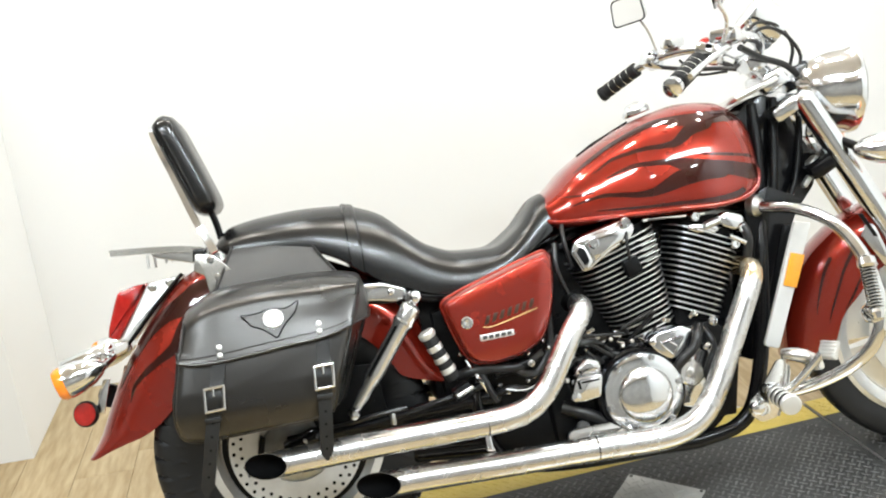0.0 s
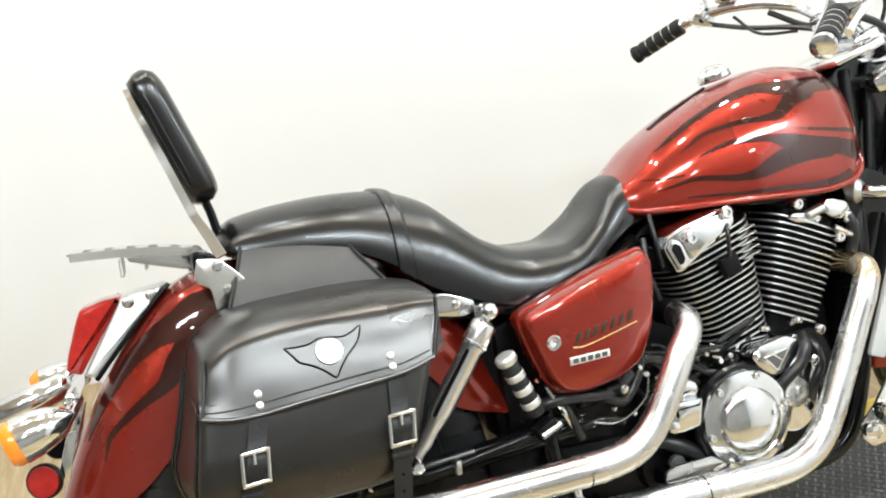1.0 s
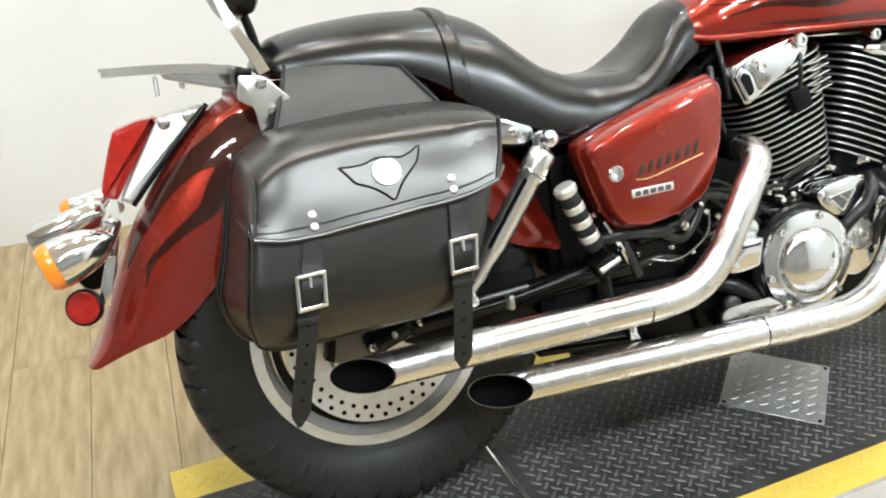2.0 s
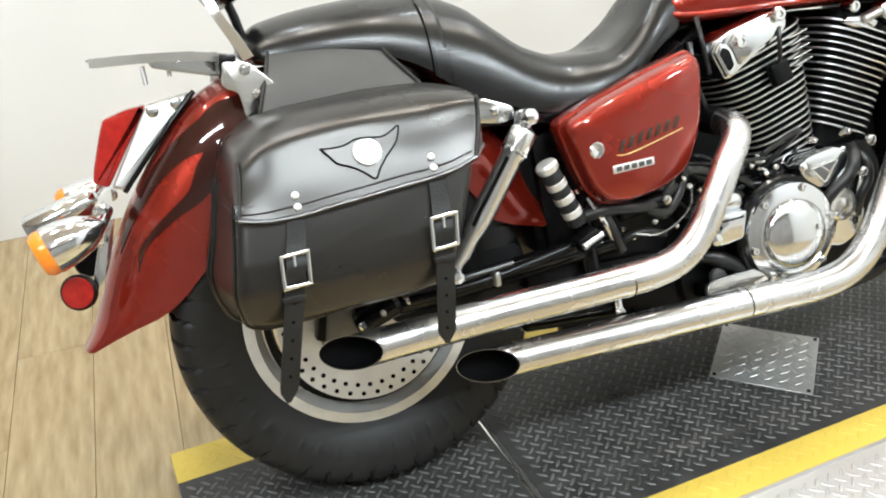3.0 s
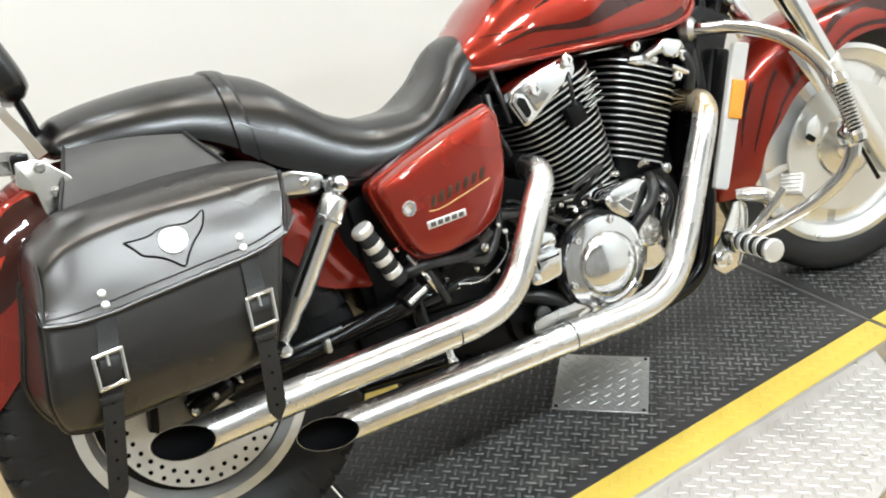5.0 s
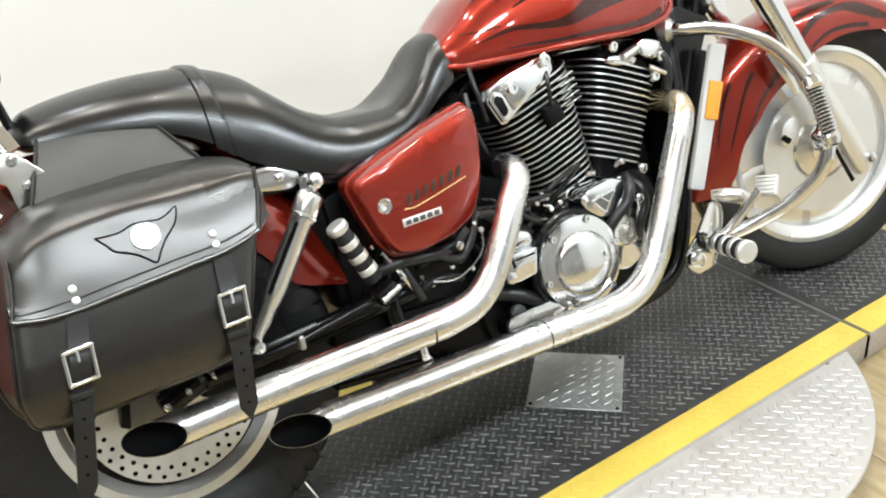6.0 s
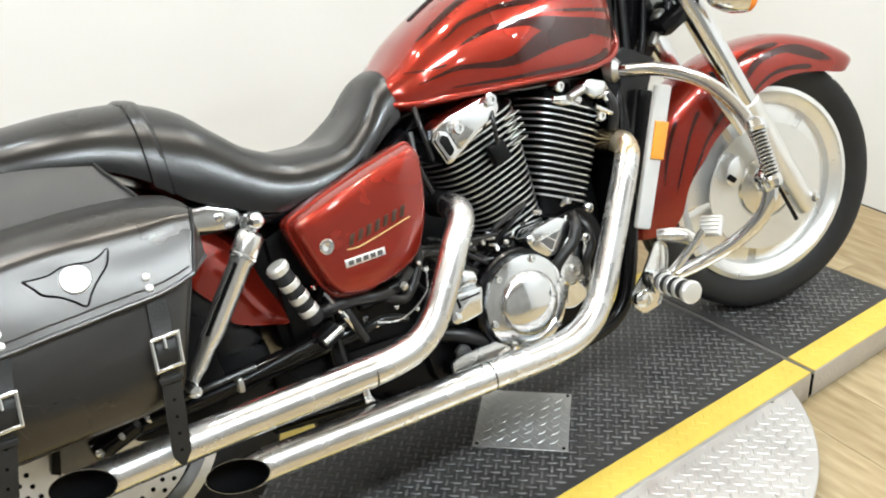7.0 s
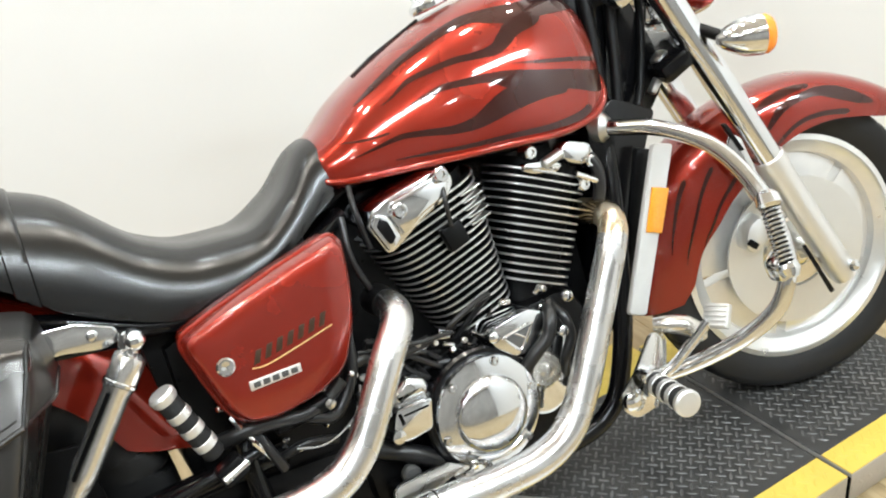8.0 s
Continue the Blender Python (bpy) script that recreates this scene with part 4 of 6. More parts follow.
for px_, pz_ in ((0.972, 0.448), (0.822, 0.424), (0.952, 0.392), (0.958, 0.290)):
    part("cover_bolt", lathe([(0.010, 0), (0.010, 0.008), (0.006, 0.011), (0.001, 0.011)], (px_, -0.186, pz_), (0, -1, 0), 16), M_CHROME, engine)
starter = part("starter_cover", slab([(0.615, 0.345), (0.627, 0.374), (0.690, 0.374), (0.680, 0.322), (0.640, 0.316), (0.612, 0.320)], -0.206, -0.12, 0.006, round_r=0.008), M_CHROME, engine, "chrome starter cover")
part("cover_cap", slab([(0.624, 0.372), (0.634, 0.396), (0.660, 0.414), (0.696, 0.400), (0.694, 0.370)], -0.192, -0.12, 0.014, segs=4, round_r=0.012), M_CHROME, starter)
part("cover_slot", slab([(0.627, 0.366), (0.633, 0.366), (0.636, 0.348), (0.630, 0.346)], -0.2068, -0.19, 0.0006), M_DARK, starter)
part("cover_groove", slab([(0.636, 0.3625), (0.680, 0.3640), (0.680, 0.3605), (0.636, 0.3590)], -0.2066, -0.19, 0.0004), M_DARK, starter)
part("cover_bolt", lathe([(0.011, 0), (0.011, 0.006), (0.001, 0.008)], (0.620, -0.205, 0.332), (0, -1, 0), 16), M_CHROME, engine)
lower = part("lower_guard", slab([(0.586, 0.236), (0.588, 0.252), (0.602, 0.261), (0.686, 0.264), (0.714, 0.246), (0.640, 0.226)], -0.216, -0.206, 0.003, round_r=0.008), M_STEEL, engine, "grey metal guard above the pipe")
part("guard_rim", tube([(0.588, -0.2165, 0.246), (0.602, -0.2165, 0.260), (0.686, -0.2165, 0.263)], 0.0018, 6), M_CHROME, lower)
part("bright_wire", tube([(0.578, -0.212, 0.436), (0.568, -0.216, 0.404), (0.535, -0.217, 0.379), (0.499, -0.216, 0.369), (0.462, -0.212, 0.377)], 0.0022, 6), M_STEEL, engine, "thin bright metal line")
part("drain_cap", lathe([(0.016, 0), (0.016, 0.010), (0.012, 0.015), (0.001, 0.016)], (0.634, -0.172, 0.253), (0, -1, 0), 20), M_GREYCAST, engine)
part("shift_linkage", slab([(0.595, 0.222), (0.60, 0.245), (0.70, 0.232), (0.84, 0.258), (0.845, 0.244), (0.70, 0.214)], -0.20, -0.15, 0.004), M_BLACK, engine, "black lower engine guard plate")
for pts, r in (([(0.60, -0.15, 0.30), (0.64, -0.17, 0.285), (0.68, -0.17, 0.26), (0.70, -0.16, 0.235)], 0.016), ([(0.56, -0.16, 0.44), (0.60, -0.175, 0.46), (0.66, -0.17, 0.445), (0.72, -0.165, 0.45)], 0.009),
               ([(0.60, -0.17, 0.47), (0.68, -0.185, 0.46), (0.76, -0.175, 0.452)], 0.004), ([(0.63, -0.16, 0.68), (0.625, -0.175, 0.62), (0.645, -0.17, 0.56), (0.66, -0.15, 0.53)], 0.0055),
               ([(0.66, -0.14, 0.72), (0.655, -0.16, 0.68), (0.665, -0.16, 0.62)], 0.0045)):
    part("hose", tube(pts, r, 10), M_CABLE, engine)

# exhaust
def slash_pipe(path, r, cut):
    """Chrome pipe whose open rear end is cut on the slant, facing outwards."""
    P = smooth_path(path, 10)
    bm = bmesh.new()
    rings, inner = [], []
    up = Vector((0, 0, 1))
    N = 28
    R = [float(np.interp(i, np.linspace(0, len(P) - 1, len(r)), r)) for i in range(len(P))]
    for i, p in enumerate(P):
        d = (P[min(i + 1, len(P) - 1)] - P[max(i - 1, 0)]).normalized()
        up = (up - d * up.dot(d)).normalized()
        side = d.cross(up)
        rings.append((p, d, up.copy(), side, R[i]))
    def loop(k, rr):
        p, d, u, s, _ = rings[k]
        fade = max(0.0, 1 - k / 16)
        out = []
        for j in range(N):
            a = 2 * math.pi * j / N
            o = rr * (math.cos(a) * u + math.sin(a) * s)
            out.append(p + o + Vector((1, 0, 0)) * ((-o.y * cut[0] - o.z * cut[1]) * fade))
        return out
    r0 = rings[0][4]
    bore = [loop(k, r0 - 0.0028) for k in (8, 6, 4, 2, 1, 0)]
    skin(bm, bore, True, False, 1)
    skin(bm, [loop(0, r0 - 0.0028), loop(0, r0 - 0.0006)], True, False, 1)
    skin(bm, [loop(0, r0 - 0.0006)] + [loop(k, rings[k][4]) for k in range(len(P))], True, False, 0)
    bm.faces.new([bm.verts.new(q) for q in loop(8, r0 - 0.0028)]).material_index = 1
    return bm


P1 = [(-0.075, -0.302, 0.319), (0.02, -0.302, 0.322), (0.18, -0.303, 0.326), (0.37, -0.304, 0.329), (0.44, -0.303, 0.332), (0.492, -0.302, 0.345), (0.535, -0.300, 0.380), (0.568, -0.297, 0.428), (0.606, -0.288, 0.485), (0.632, -0.275, 0.515), (0.648, -0.250, 0.531), (0.654, -0.215, 0.537), (0.655, -0.150, 0.540)]
P2 = [(0.150, -0.255, 0.226), (0.26, -0.256, 0.226), (0.45, -0.256, 0.223), (0.63, -0.256, 0.221), (0.775, -0.254, 0.218), (0.842, -0.252, 0.226), (0.893, -0.249, 0.252), (0.932, -0.245, 0.300), (0.968, -0.240, 0.362), (1.016, -0.234, 0.450), (1.050, -0.230, 0.512), (1.066, -0.222, 0.540), (1.077, -0.202, 0.556), (1.086, -0.165, 0.560), (1.090, -0.10, 0.560)]
ex1 = part("exhaust_pipe", slash_pipe(P1, [0.0275, 0.0275, 0.0275, 0.0265, 0.025, 0.0245, 0.0245, 0.024], (1.65, -0.10)), [M_PIPE, M_DARK], bike, "upper chrome exhaust with slash-cut end")
ex2 = part("exhaust_pipe", slash_pipe(P2, [0.0285, 0.0285, 0.0285, 0.0275, 0.0265, 0.0255, 0.0225, 0.021], (1.65, -0.10)), [M_PIPE, M_DARK], bike, "lower chrome exhaust with slash-cut end")
part("pipe_collar", tube([(0.378, -0.304, 0.329), (0.392, -0.304, 0.329)], 0.0279, 28), M_PIPE, ex1)
part("collar_gap", tube([(0.3925, -0.304, 0.329), (0.3955, -0.304, 0.329)], 0.0274, 28), M_DARK, ex1)
part("collar_gap", tube([(0.6345, -0.256, 0.221), (0.6375, -0.256, 0.221)], 0.0286, 28), M_DARK, ex2)
part("pipe_collar", tube([(0.620, -0.256, 0.221), (0.634, -0.256, 0.221)], 0.0290, 28), M_PIPE, ex2)
part("heat_stain", tube([(1.060, -0.2255, 0.5295), (1.066, -0.222, 0.540), (1.077, -0.202, 0.556), (1.086, -0.165, 0.560), (1.090, -0.10, 0.560)], [0.0256, 0.0250, 0.0242, 0.0234, 0.0226], 24, 6), M_PIPE_HOT, ex2, "heat-tinted golden bend")
part("header_flange", tube([(0.6545, -0.205, 0.538), (0.655, -0.180, 0.539), (0.655, -0.150, 0.540)], 0.0250, 24, 6), M_BLACKM, ex1, "dark header flange")
part("lower_frame_box", slab([(0.43, 0.215), (0.36, 0.285), (0.36, 0.32), (0.60, 0.31), (0.62, 0.16), (0.50, 0.16)], -0.125, 0.11, 0.012), M_BLACKM, bike, "dark box behind the lower frame")
# added black panel that stands in for deep shade ahead of the rear wheel
part("shade_plate", slab([(0.345, 0.185), (0.338, 0.24), (0.285, 0.285), (0.285, 0.345), (0.38, 0.33), (0.45, 0.29), (0.46, 0.175)], -0.125, -0.085, 0.006, round_r=0.01), M_BLACKM, bike, "added black plate for the shade ahead of the wheel")
part("inner_guard", slab([(0.300, 0.600), (0.372, 0.600), (0.380, 0.340), (0.352, 0.335), (0.336, 0.352), (0.322, 0.352), (0.318, 0.40)], -0.100, 0.100, 0.005), M_BLACKM, bike, "dark inner guard ahead of the wheel")
part("exhaust_bracket", rod((0.240, -0.195, 0.268), (0.408, -0.200, 0.256), 0.022), M_BLACK, bike, "black round bracket between the pipes")
part("bracket_plate", slab([(0.398, 0.250), (0.396, 0.305), (0.408, 0.305), (0.412, 0.262), (0.418, 0.250)], -0.235, -0.19, 0.003), M_CHROME, bike)

# swingarm, brake rod, clutter under the side cover
for s in (-1, 1):
    part("swingarm", tube([(0.46, s * 0.125, 0.35), (0.30, s * 0.135, 0.345), (0.12, s * 0.13, 0.33), (-0.03, s * 0.125, 0.322)], 0.021, 16), M_BLACK, bike, "black swingarm tube")
part("swingarm_bracket", slab([(0.030, 0.298), (0.030, 0.365), (0.085, 0.430), (0.100, 0.475), (0.185, 0.470), (0.205, 0.320), (0.165, 0.275), (0.09, 0.280)], -0.130, -0.121, 0.003, round_r=0.012), M_BLACKM, bike, "black swingarm bracket")
part("brake_rod", tube([(0.43, -0.195, 0.395), (0.36, -0.20, 0.380), (0.20, -0.185, 0.350), (0.06, -0.16, 0.335)], 0.009, 12), M_BLACK, bike, "black brake rod")
for p in ((0.358, -0.205, 0.380), (0.205, -0.192, 0.350)):
    part("hose_clip", block(p, (0.011, 0.022, 0.026), (0, 0, 10), 0.004), M_CAST, bike, "dull metal hose clip")
for pts, r in (([(0.36, -0.19, 0.42), (0.42, -0.21, 0.43), (0.50, -0.20, 0.42), (0.56, -0.18, 0.44)], 0.012), ([(0.40, -0.19, 0.46), (0.42, -0.205, 0.40), (0.44, -0.20, 0.35)], 0.008),
               ([(0.46, -0.18, 0.44), (0.50, -0.20, 0.41), (0.54, -0.19, 0.40), (0.58, -0.18, 0.45), (0.59, -0.17, 0.52)], 0.010), ([(0.44, -0.18, 0.36), (0.48, -0.2, 0.375), (0.53, -0.19, 0.36)], 0.007)):
    part("hose", tube(pts, r, 10), M_CABLE, bike)
part("master_cylinder", rod((0.44, -0.195, 0.415), (0.53, -0.195, 0.425), 0.015), M_BLACKM, bike, "dark brake master cylinder")
part("bolt_head", lathe([(0.008, 0), (0.008, 0.006), (0.001, 0.008)], (0.527, -0.21, 0.425), (0, -1, 0), 12), M_STEEL, bike)
part("peg_link", tube([(0.385, -0.20, 0.455), (0.40, -0.21, 0.42), (0.425, -0.20, 0.375)], 0.0055, 8), M_CHROME, bike)

# side cover
SC = [(0.338, 0.590), (0.40, 0.614), (0.50, 0.646), (0.590, 0.672), (0.602, 0.655), (0.600, 0.60), (0.588, 0.535), (0.560, 0.475), (0.51, 0.450), (0.44, 0.438), (0.398, 0.446), (0.378, 0.470), (0.358, 0.525)]


def bulged(poly, y_edge, y_face, rows=8):
    """A panel with rounded edges: rings of the outline shrinking towards the middle."""
    cx, cz = (sum(p[k] for p in poly) / len(poly) for k in (0, 1))
    poly = rounded(poly, 0.02, 4)
    bm = bmesh.new()
    rings = []
    for i in range(rows + 1):
        t = i / rows
        s = 1 - 0.16 * t**2.2 if i < rows else 0.5
        y = y_edge + (y_face - y_edge) * math.sin(min(t * 1.05, 1) * math.pi / 2) ** 0.9
        rings.append([(cx + (x - cx) * s, y, cz + (z - cz) * s) for x, z in poly])
    rings.insert(0, [(x, y_edge + 0.03, z) for x, z in [(cx + (x - cx) * 0.98, cz + (z - cz) * 0.98) for x, z in poly]])
    skin(bm, rings, True, True)
    return bm


side = part("side_cover", bulged(SC, -0.200, -0.250), M_RED, bike, "candy red side cover", 50)
lip_ = rounded([(0.4807 + (x - 0.4807) * 0.985, 0.5542 + (z - 0.5542) * 0.985) for x, z in SC], 0.02, 4)
part("cover_lip", tube([(x, -0.214, z) for x, z in lip_ + lip_[:1]], 0.0048, 8, 1, smooth=False), M_RED, side)
part("cover_screw", lathe([(0.0135, 0), (0.0135, 0.003), (0.011, 0.005), (0.004, 0.005), (0.001, 0.003)], (0.390, -0.248, 0.5405), (0, -1, 0), 24), M_CHROME, side, "round chrome cover screw")
bmb = slab([(0.4145, 0.4955), (0.4145, 0.5095), (0.4905, 0.5115), (0.4905, 0.4985)], -0.2522, -0.248, 0.0008)
badge = part("badge_plate", bmb, M_SATIN, side, "small bright badge plate with dark bars")
for k in range(5):
    x, z = 0.4195 + 0.0138 * k, 0.4985 + 0.0004 * k
    part("badge_bar", slab([(x, z), (x + 0.0006, z + 0.0080), (x + 0.0106, z + 0.0082), (x + 0.0100, z + 0.0002)], -0.2530, -0.2518, 0.0003), M_BADGEBAR, badge)
# slanted emblem: a row of plain tapered bars over a thin gold line
for k in range(7):
    x, z = 0.428 + 0.0170 * k, 0.5300 + 0.0036 * k
    h = 0.0185
    part("badge_stroke", slab([(x, z), (x + 0.40 * h, z + h), (x + 0.40 * h + 0.0085, z + h + 0.0012), (x + 0.0085, z + 0.0012)], -0.2516, -0.2490, 0.0004), M_BROWN, side, "dark slanted badge bar")
part("badge_outline", tube([(0.424, -0.2503, 0.5255), (0.446, -0.2506, 0.5245), (0.49, -0.2506, 0.534), (0.550, -0.2503, 0.549)], 0.0010, 6), M_BADGE, side, "thin gold badge underline")

# shocks with chrome covers
for s in (-1, 1):
    top, bot = Vector((0.284, s * 0.228, 0.600)), Vector((0.128, s * 0.228, 0.392))
    d = (bot - top).normalized()
    sh = part("shock_absorber", lathe([(0.012, 0.004), (0.021, 0.010), (0.0225, 0.016), (0.0225, 0.052), (0.0195, 0.060), (0.0190, 0.17), (0.0165, 0.195), (0.014, 0.202), (0.0135, 0.235), (0.011, 0.245), (0.009, 0.262)], top, d, 32), M_SHOCK, bike, "chrome-covered rear shock")
    part("shock_collar", lathe([(0.0220, 0.044), (0.0242, 0.046), (0.0242, 0.050), (0.0220, 0.052)], top, d, 32), M_CHROME, sh)
    part("shock_slot", rod(top + d * 0.062 + Vector((-0.009, s * 0.0155, 0.007)), top + d * 0.185 + Vector((-0.009, s * 0.0145, 0.007)), 0.0034), M_DARK, sh, "dark slot down the cover")
    part("shock_ear", rod(top + d * 0.012 + Vector((0, -s * 0.012, 0)), top + Vector((0.004, -s * 0.012, 0.022)), 0.016), M_CHROME, sh)
    part("shock_bolt", lathe([(0.014, -0.02), (0.0145, 0.0), (0.0135, 0.010), (0.010, 0.015), (0.005, 0.017), (0.001, 0.0175)], top + Vector((0.004, s * 0.004, 0.012)), (0, s, 0), 20), M_CHROME, sh)
    part("shock_bolt", lathe([(0.013, -0.03), (0.013, 0.006), (0.009, 0.014), (0.001, 0.016)], bot + Vector((-0.006, s * 0.02, -0.008)), (0, s, 0), 18), M_CHROME, sh)
    part("fender_rail", slab([(0.160, 0.612), (0.160, 0.652), (0.235, 0.648), (0.285, 0.618), (0.275, 0.600), (0.235, 0.604)], *sorted((s * 0.190, s * 0.200)), 0.003, round_r=0.008), M_BLACK, bike, "black fender rail")
    rail = part("rail_cover", slab([(0.150, 0.616), (0.152, 0.656), (0.225, 0.652), (0.272, 0.632), (0.274, 0.612), (0.250, 0.606), (0.20, 0.616)], *sorted((s * 0.200, s * 0.207)), 0.003, round_r=0.006), M_CHROME, bike, "chrome rail cover")
    part("rail_bolt", lathe([(0.008, 0), (0.008, 0.004), (0.005, 0.006), (0.001, 0.006)], (0.240, s * 0.207, 0.630), (0, s, 0), 16), M_CHROME, rail)


# foot pegs
def peg(p0, p1, r, name, label):
    p0, p1 = Vector(p0), Vector(p1)
    L = (p1 - p0).length
    d = p1 - p0
    pg = part(name, lathe([(r * 0.8, 0), (r * 0.95, 0.004), (r * 0.95, L - 0.014), (r * 0.9, L - 0.012)], p0, d, 24), M_GRIP, bike, label)
    for k in range(3):
        h = L * (0.14 + 0.235 * k)
        part("peg_band", lathe([(r * 0.9, h), (r, h + 0.002), (r, h + 0.013), (r * 0.9, h + 0.015)], p0, d, 24), M_SATIN, pg, "bright metal band")
    part("peg_cap", lathe([(r * 0.95, L - 0.014), (r * 1.1, L - 0.010), (r * 1.12, L - 0.002), (r * 0.95, L + 0.002), (0.001, L + 0.003)], p0, d, 28), M_SATIN, pg, "bright metal end cap")
    return pg


peg((0.346, -0.239, 0.424), (0.298, -0.248, 0.534), 0.0172, "passenger_peg", "folded-up passenger peg with metal bands")
part("peg_hinge", block((0.362, -0.232, 0.392), (0.042, 0.036, 0.030), (0, -25, 0), 0.006), M_BLACKM, bike, "dark peg hinge")
part("peg_hinge_pin", rod((0.345, -0.25, 0.385), (0.385, -0.245, 0.40), 0.006), M_STEEL, bike)
peg((1.066, -0.255, 0.272), (1.046, -0.368, 0.268), 0.0205, "rider_peg", "rider foot peg with metal bands")
pmb = slab([(1.100, 0.338), (1.118, 0.340), (1.129, 0.318), (1.115, 0.262), (1.086, 0.208), (1.045, 0.202), (1.022, 0.222), (1.020, 0.252), (1.056, 0.282)], -0.220, -0.212, 0.002, round_r=0.008)
pmb = lathe([(0.019, 0), (0.019, 0.004), (0.014, 0.005), (0.013, 0.001)], (1.048, -0.220, 0.232), (0, -1, 0), 20, pmb)
pm = part("peg_mount", pmb, M_ALU, bike, "bright open foot peg bracket")
part("peg_clevis", block((1.064, -0.244, 0.272), (0.044, 0.036, 0.044), (0, 0, 8), 0.008), M_CHROME, pm)
part("pivot_bolt", lathe([(0.016, 0), (0.016, 0.01), (0.011, 0.014), (0.001, 0.015)], (1.035, -0.222, 0.240), (0, -1, 0), 20), M_CHROME, pm)
part("pivot_arm", tube([(1.122, -0.205, 0.348), (1.140, -0.222, 0.346), (1.164, -0.234, 0.338), (1.184, -0.240, 0.322), (1.188, -0.242, 0.306)], [0.012, 0.016, 0.018, 0.016, 0.013], 18), M_ALU, pm, "bright bent pivot arm")
part("mount_edge", tube([(1.118, -0.221, 0.338), (1.128, -0.221, 0.318), (1.114, -0.221, 0.262), (1.086, -0.221, 0.210)], 0.0022, 8), M_CHROME, pm)
pedal = part("brake_pedal", tube([(1.075, -0.228, 0.262), (1.115, -0.24, 0.275), (1.150, -0.262, 0.312), (1.178, -0.285, 0.350)], 0.0095, 12), M_CHROME, bike, "chrome brake pedal")
pad_c = Vector((1.190, -0.294, 0.356))
pp = part("pedal_pad", block(pad_c, (0.014, 0.047, 0.043), (0, 30, 20), 0.004), M_SATIN, pedal, "ribbed bright pedal pad")
m_pad = pose(pad_c.x, pad_c.y, pad_c.z, 0, 30, 20)
for k in range(5):
    part("pad_rib", turn(block((0.007, 0, -0.0165 + 0.0082 * k), (0.006, 0.043, 0.0038), bevel=0.001, segs=1), m_pad), M_SATIN, pp)
    part("pad_rib", turn(block((-0.007, 0, -0.0165 + 0.0082 * k), (0.006, 0.043, 0.0038), bevel=0.001, segs=1), m_pad), M_SATIN, pp)
# engine guard with a sprung highway peg
guard = part("engine_guard", tube([(1.140, -0.105, 0.698), (1.165, -0.140, 0.691), (1.205, -0.200, 0.680), (1.245, -0.280, 0.640), (1.262, -0.345, 0.575), (1.265, -0.385, 0.500), (1.260, -0.398, 0.430), (1.245, -0.380, 0.368), (1.212, -0.330, 0.318), (1.160, -0.268, 0.280), (1.105, -0.220, 0.260)], 0.0145, 18, 8), M_CHROME, bike, "chrome engine guard bar")
part("guard_collar", lathe([(0.018, -0.012), (0.026, -0.004), (0.027, 0.012), (0.018, 0.022)], (1.146, -0.112, 0.697), (0.55, -0.8, -0.12), 20), M_CAST, guard, "dull metal clamp")
a0, a1 = Vector((1.248, -0.392, 0.545)), Vector((1.232, -0.430, 0.450))
dd, uu, vv = axis_frame(a1 - a0)
coil = [a0 + (a1 - a0) * (k / 168) + 0.0150 * (math.cos(2 * math.pi * k / 12) * uu + math.sin(2 * math.pi * k / 12) * vv) for k in range(169)]
part("spring", tube(coil, 0.0024, 6, 1, smooth=False), M_CHROME, guard, "chrome coil spring")
part("spring_core", rod(a0, a1, 0.0105), M_BLACKM, guard)
part("spring_cup", lathe([(0.012, -0.018), (0.019, -0.012), (0.021, 0.004), (0.016, 0.010)], a0, a1 - a0, 20), M_CHROME, guard)
part("spring_cup", lathe([(0.016, 0.0), (0.018, 0.008), (0.012, 0.020)], a1, a1 - a0, 20), M_CHROME, guard)
part("spring_bracket", slab([(1.212, 0.452), (1.235, 0.475), (1.258, 0.462), (1.250, 0.425), (1.222, 0.420)], -0.425, -0.395, 0.006, round_r=0.01), M_CHROME, guard)

# small bright fittings and dark hoses that crowd the engine
rng = random.Random(11)
for k in range(46):
    x_, z_ = rng.uniform(0.57, 0.98), rng.uniform(0.36, 0.47)
    y_ = -0.150 - rng.uniform(0.0, 0.02)
    if rng.random() < 0.6:
        part("fitting_bolt", lathe([(0.0060, 0), (0.0060, 0.006), (0.004, 0.008), (0.0005, 0.008)], (x_, y_, z_), (rng.uniform(-0.5, 0.5), -1, rng.uniform(0, 0.8)), 8), M_CHROME if rng.random() < 0.6 else M_STEEL, engine)
    else:
        part("hose_clamp", block((x_, y_, z_), (0.020, 0.008, 0.010), (rng.uniform(-40, 40), rng.uniform(-60, 60), rng.uniform(-30, 30)), 0.002), M_CHROME, engine)
for k in range(12):
    x_, z_ = rng.uniform(0.56, 0.92), rng.uniform(0.38, 0.46)
    p0 = Vector((x_, -0.14, z_))
    part("hose", tube([p0, p0 + Vector((rng.uniform(-0.04, 0.05), -0.03, rng.uniform(-0.03, 0.03))), p0 + Vector((rng.uniform(-0.05, 0.09), -0.02, rng.uniform(-0.06, 0.05))), p0 + Vector((rng.uniform(-0.05, 0.11), 0.02, rng.uniform(-0.06, 0.04)))], rng.uniform(0.0028, 0.0055), 8, 6), M_CABLE, engine)
